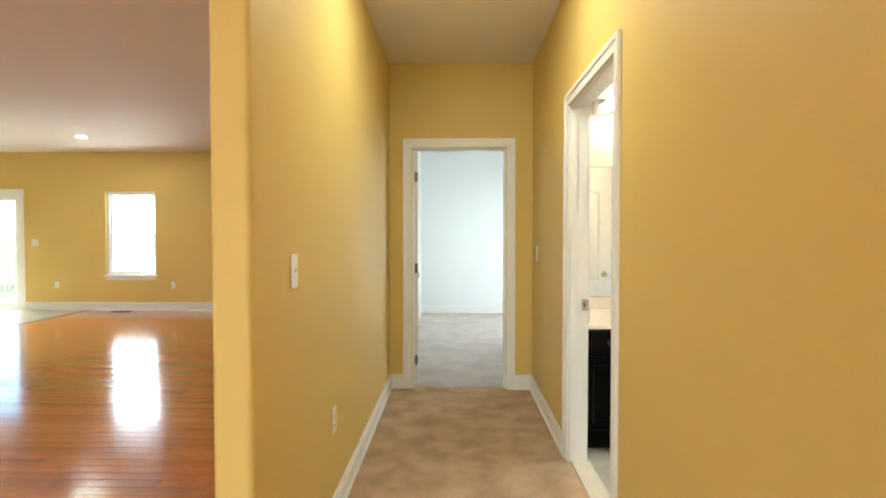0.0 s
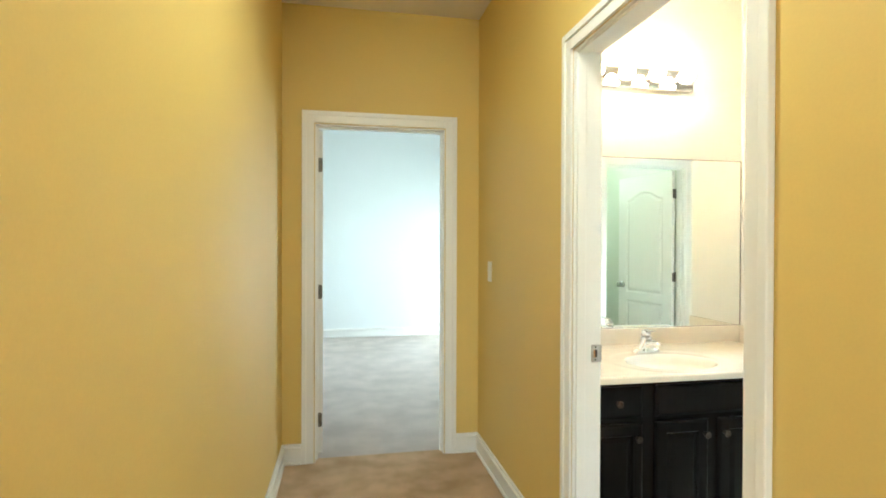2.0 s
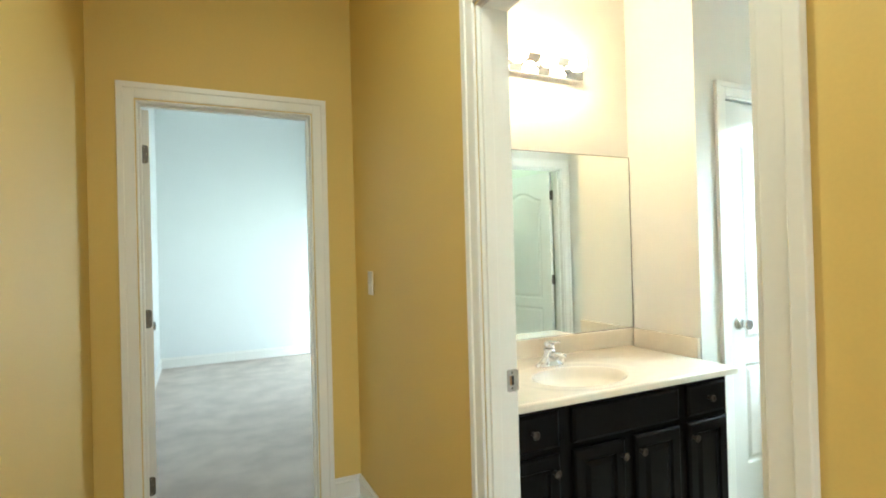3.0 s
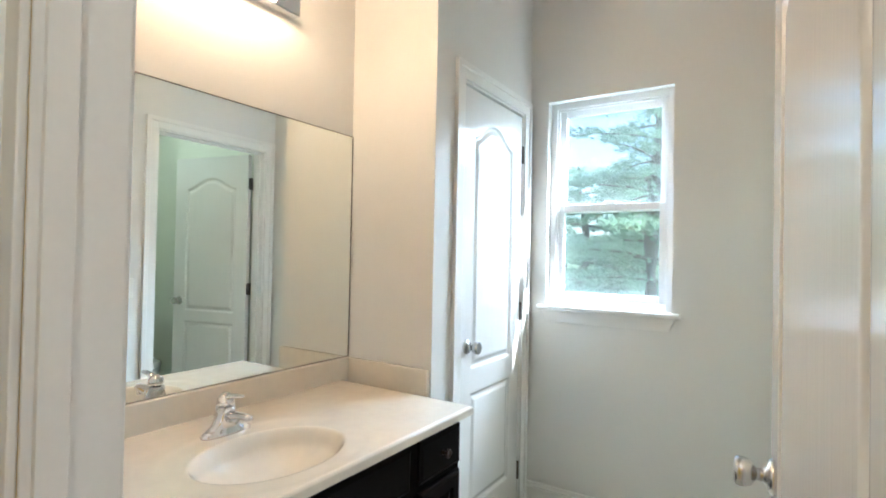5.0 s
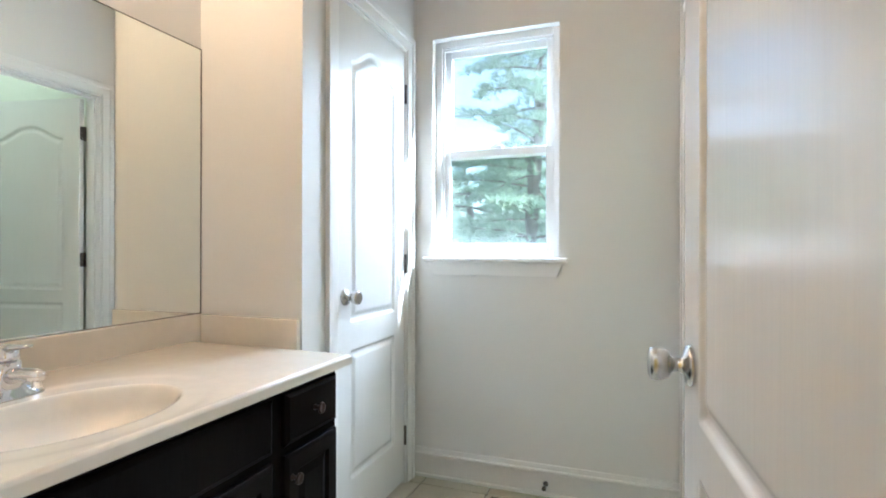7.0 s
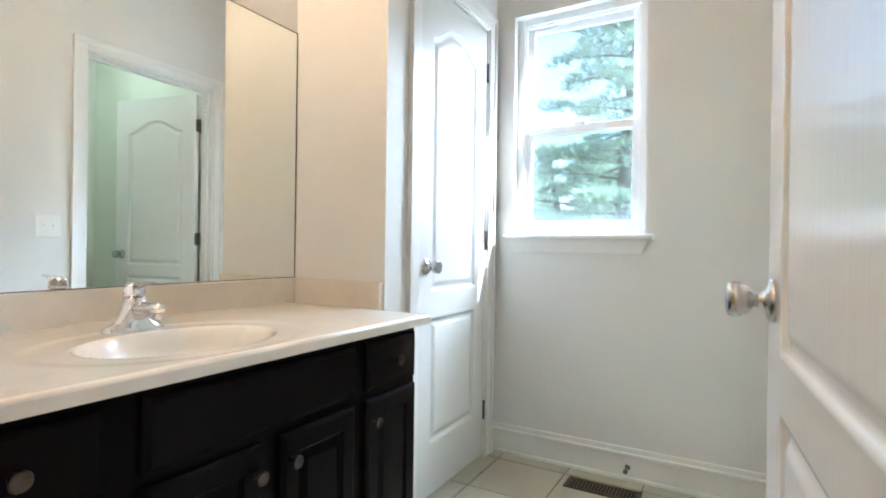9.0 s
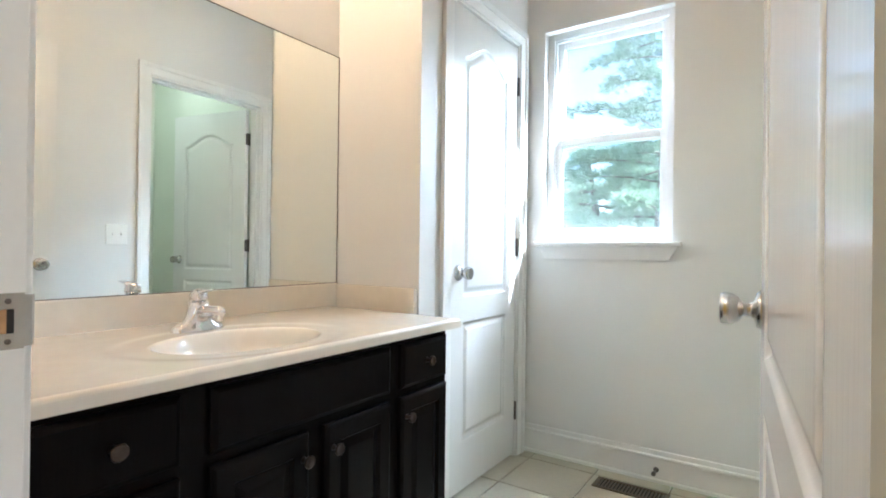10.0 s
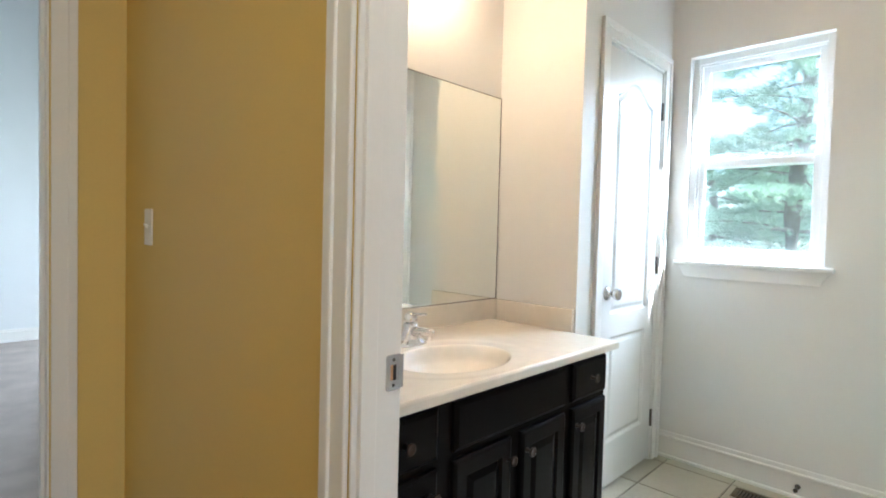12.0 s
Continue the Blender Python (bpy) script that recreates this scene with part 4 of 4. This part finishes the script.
def pine(m, height, spread, seed, first=0.5):
    """A pine: tapered trunk, drooping limbs in whorls and clumps of needles along them."""
    rnd = random.Random(seed)
    ob = thing("pine_tree", "green pine tree with layered boughs outside", "tree", m, group="pines outside the window")
    bm = bmesh.new()
    lean = rnd.uniform(-0.2, 0.2)
    tube(bm, [(lean * k / 8, 0.1 * math.sin(k), height * k / 8 - 0.2) for k in range(9)], [0.16 * (1 - k / 9.5) + 0.01 for k in range(9)], 10)
    z = first
    verts, faces = [], []
    while z < height * 0.97:
        n = rnd.randint(3, 5)
        off = rnd.uniform(0, 6.28)
        for k in range(n):
            a = off + 6.283 * k / n + rnd.uniform(-0.4, 0.4)
            ln = spread * (1 - 0.75 * z / height) * rnd.uniform(0.55, 1.1)
            rise = rnd.uniform(-0.12, 0.28)
            base = Vector((lean * z / height, 0, z))
            pts = [base + Vector((math.cos(a) * ln * q, math.sin(a) * ln * q, ln * (rise * q - 0.18 * q * q))) for q in (0, 0.35, 0.7, 1.0)]
            tube(bm, pts, [0.028, 0.02, 0.012, 0.004], 5)
            along = Vector((math.cos(a), math.sin(a), 0.12))
            across = Vector((-math.sin(a), math.cos(a), 0.0))
            for c in range(int(ln * 46)):
                q = rnd.uniform(0.2, 1.04)
                fan = 0.30 * ln * (1.15 - q) * rnd.uniform(-1, 1)
                centre = base + Vector((math.cos(a) * ln * q, math.sin(a) * ln * q, ln * (rise * q - 0.18 * q * q))) + across * fan
                centre += Vector((rnd.gauss(0, 0.05), rnd.gauss(0, 0.05), rnd.gauss(0.03, 0.035) - abs(fan) * 0.15))
                out = (along + across * (1.2 if fan > 0 else -1.2) * rnd.random() + Vector((0, 0, rnd.uniform(0.0, 0.5)))).normalized()
                for s in range(15):
                    d = (out + Vector((rnd.gauss(0, 0.42), rnd.gauss(0, 0.42), rnd.gauss(0.12, 0.36)))).normalized() * rnd.uniform(0.11, 0.21)
                    side = d.cross(Vector((rnd.random() - 0.5, rnd.random() - 0.5, rnd.random() - 0.5))).normalized() * 0.011
                    i = len(verts)
                    verts += [centre - side, centre + side, centre + d]
                    faces.append((i, i + 1, i + 2))
        z += rnd.uniform(0.22, 0.42)
    part("trunk", bm, BARK, ob)
    me = bpy.data.meshes.new("crown")
    me.from_pydata([tuple(v) for v in verts], [], faces)
    me.materials.append(NEEDLE)
    cr = new("crown", me)
    cr.parent = ob
    return ob


pine_a = pine(pose(10.6, 4.0, -0.6), 9.5, 2.6, 3, 0.4)
pine_b = pine(pose(12.6, 6.0, -0.6), 4.3, 2.3, 8, 0.2)
for x, y, q in ((14.0, 3.4, 70), (16.5, 5.6, 200), (17.5, 8.2, 20), (15.0, 8.0, 110), (13.2, 4.6, 250), (19.0, 10.6, 310), (18.6, 4.4, 40), (20.5, 7.2, 160)):
    copy_thing(pine_b, pose(x, y, -0.6, 0, 0, q))
for x, y, q in ((15.5, 3.0, 140), (20.0, 3.6, 260)):
    copy_thing(pine_a, pose(x, y, -0.6, 0, 0, q))

# ---- pieces of the floors ----
def slab_mesh(name, w, d, t, e, mat):
    b = bmesh.new()
    lo = [b.verts.new((sx * w / 2, sy * d / 2, -t)) for sx, sy in ((-1, -1), (1, -1), (1, 1), (-1, 1))]
    md = [b.verts.new((sx * w / 2, sy * d / 2, -e)) for sx, sy in ((-1, -1), (1, -1), (1, 1), (-1, 1))]
    hi = [b.verts.new((sx * (w / 2 - e), sy * (d / 2 - e), 0)) for sx, sy in ((-1, -1), (1, -1), (1, 1), (-1, 1))]
    b.faces.new(hi)
    for p, q in ((lo, md), (md, hi)):
        for k in range(4):
            b.faces.new([p[k], p[(k + 1) % 4], q[(k + 1) % 4], q[k]])
    return mesh(name, b, mat)


TS = 0.33
tile_mesh = slab_mesh("tile", TS - 0.007, TS - 0.007, 0.008, 0.0015, TILE)
for i in range(8):
    for j in range(11):
        x, y = 0.898 + TS * i, 0.445 + TS * j
        x0, x1, y0, y1 = max(0.866, x - TS / 2), min(3.119, x + TS / 2), max(0.402, y - TS / 2), min(3.756, y + TS / 2)
        if x1 - x0 < 0.03 or y1 - y0 < 0.03 or y0 > 3.32 or (y1 < 1.95 and x1 < 2.0):
            continue
        whole = x1 - x0 > TS - 0.001 and y1 - y0 > TS - 0.001
        me = tile_mesh if whole else slab_mesh("tile", x1 - x0 - 0.007, y1 - y0 - 0.007, 0.008, 0.0015, TILE)
        o = new("tile", me)
        o.parent = floor_bath
        o.location = ((x0 + x1) / 2, (y0 + y1) / 2, -0.0335)

rnd = random.Random(5)
PW = 0.083
lengths = [0.6, 0.85, 1.1, 1.4]
plank_meshes = [slab_mesh("plank", l - 0.0012, PW - 0.0012, 0.010, 0.0008, WOOD) for l in lengths]
rest = bmesh.new()
count = 0
y = -3.95
while y < 8.81:
    x = -9.6 + rnd.uniform(0, 0.5)
    while x < -0.56:
        k = rnd.randrange(4)
        if y > 4.6 and x < -6.36 < x + 0.3 + lengths[k]:
            x = -6.33
        l = min(lengths[k], -0.541 - x)
        cut = l < lengths[k]
        if l > 0.05 and not (x < -6.36 and y > 4.6):
            near_strip = 2.4 < y < 5.2 and -4.4 < x < -1.0 and not cut
            if near_strip and count < 300:
                o = new("plank", plank_meshes[k])
                o.parent = floor_living
                o.location = (x + l / 2, y, 0)
                count += 1
            else:
                box(rest, x + 0.0006, x + l - 0.0006, y - PW / 2 + 0.0006, y + PW / 2 - 0.0006, -0.010, 0.0)
        x += l
        if cut:
            break
    y += PW
rest_ob = new("planks", mesh("planks", rest, WOOD))
rest_ob.parent = floor_living
tagged(rest_ob, kind="stuff")

bm = bmesh.new()
box(bm, -6.375, -6.335, 4.6, 8.85, -0.01, 0.004, 0.002)
structure("trim_floor_strip", bm, STRIP, label="dark wood strip between tiles and oak floor", category="floor trim")
big = slab_mesh("tile", 0.44, 0.44, 0.010, 0.002, TILE)
for i in range(7):
    for j in range(9):
        o = new("tile", big)
        o.parent = floor_living
        o.location = (-6.61 - 0.447 * i, 8.62 - 0.447 * j, 0.0005)
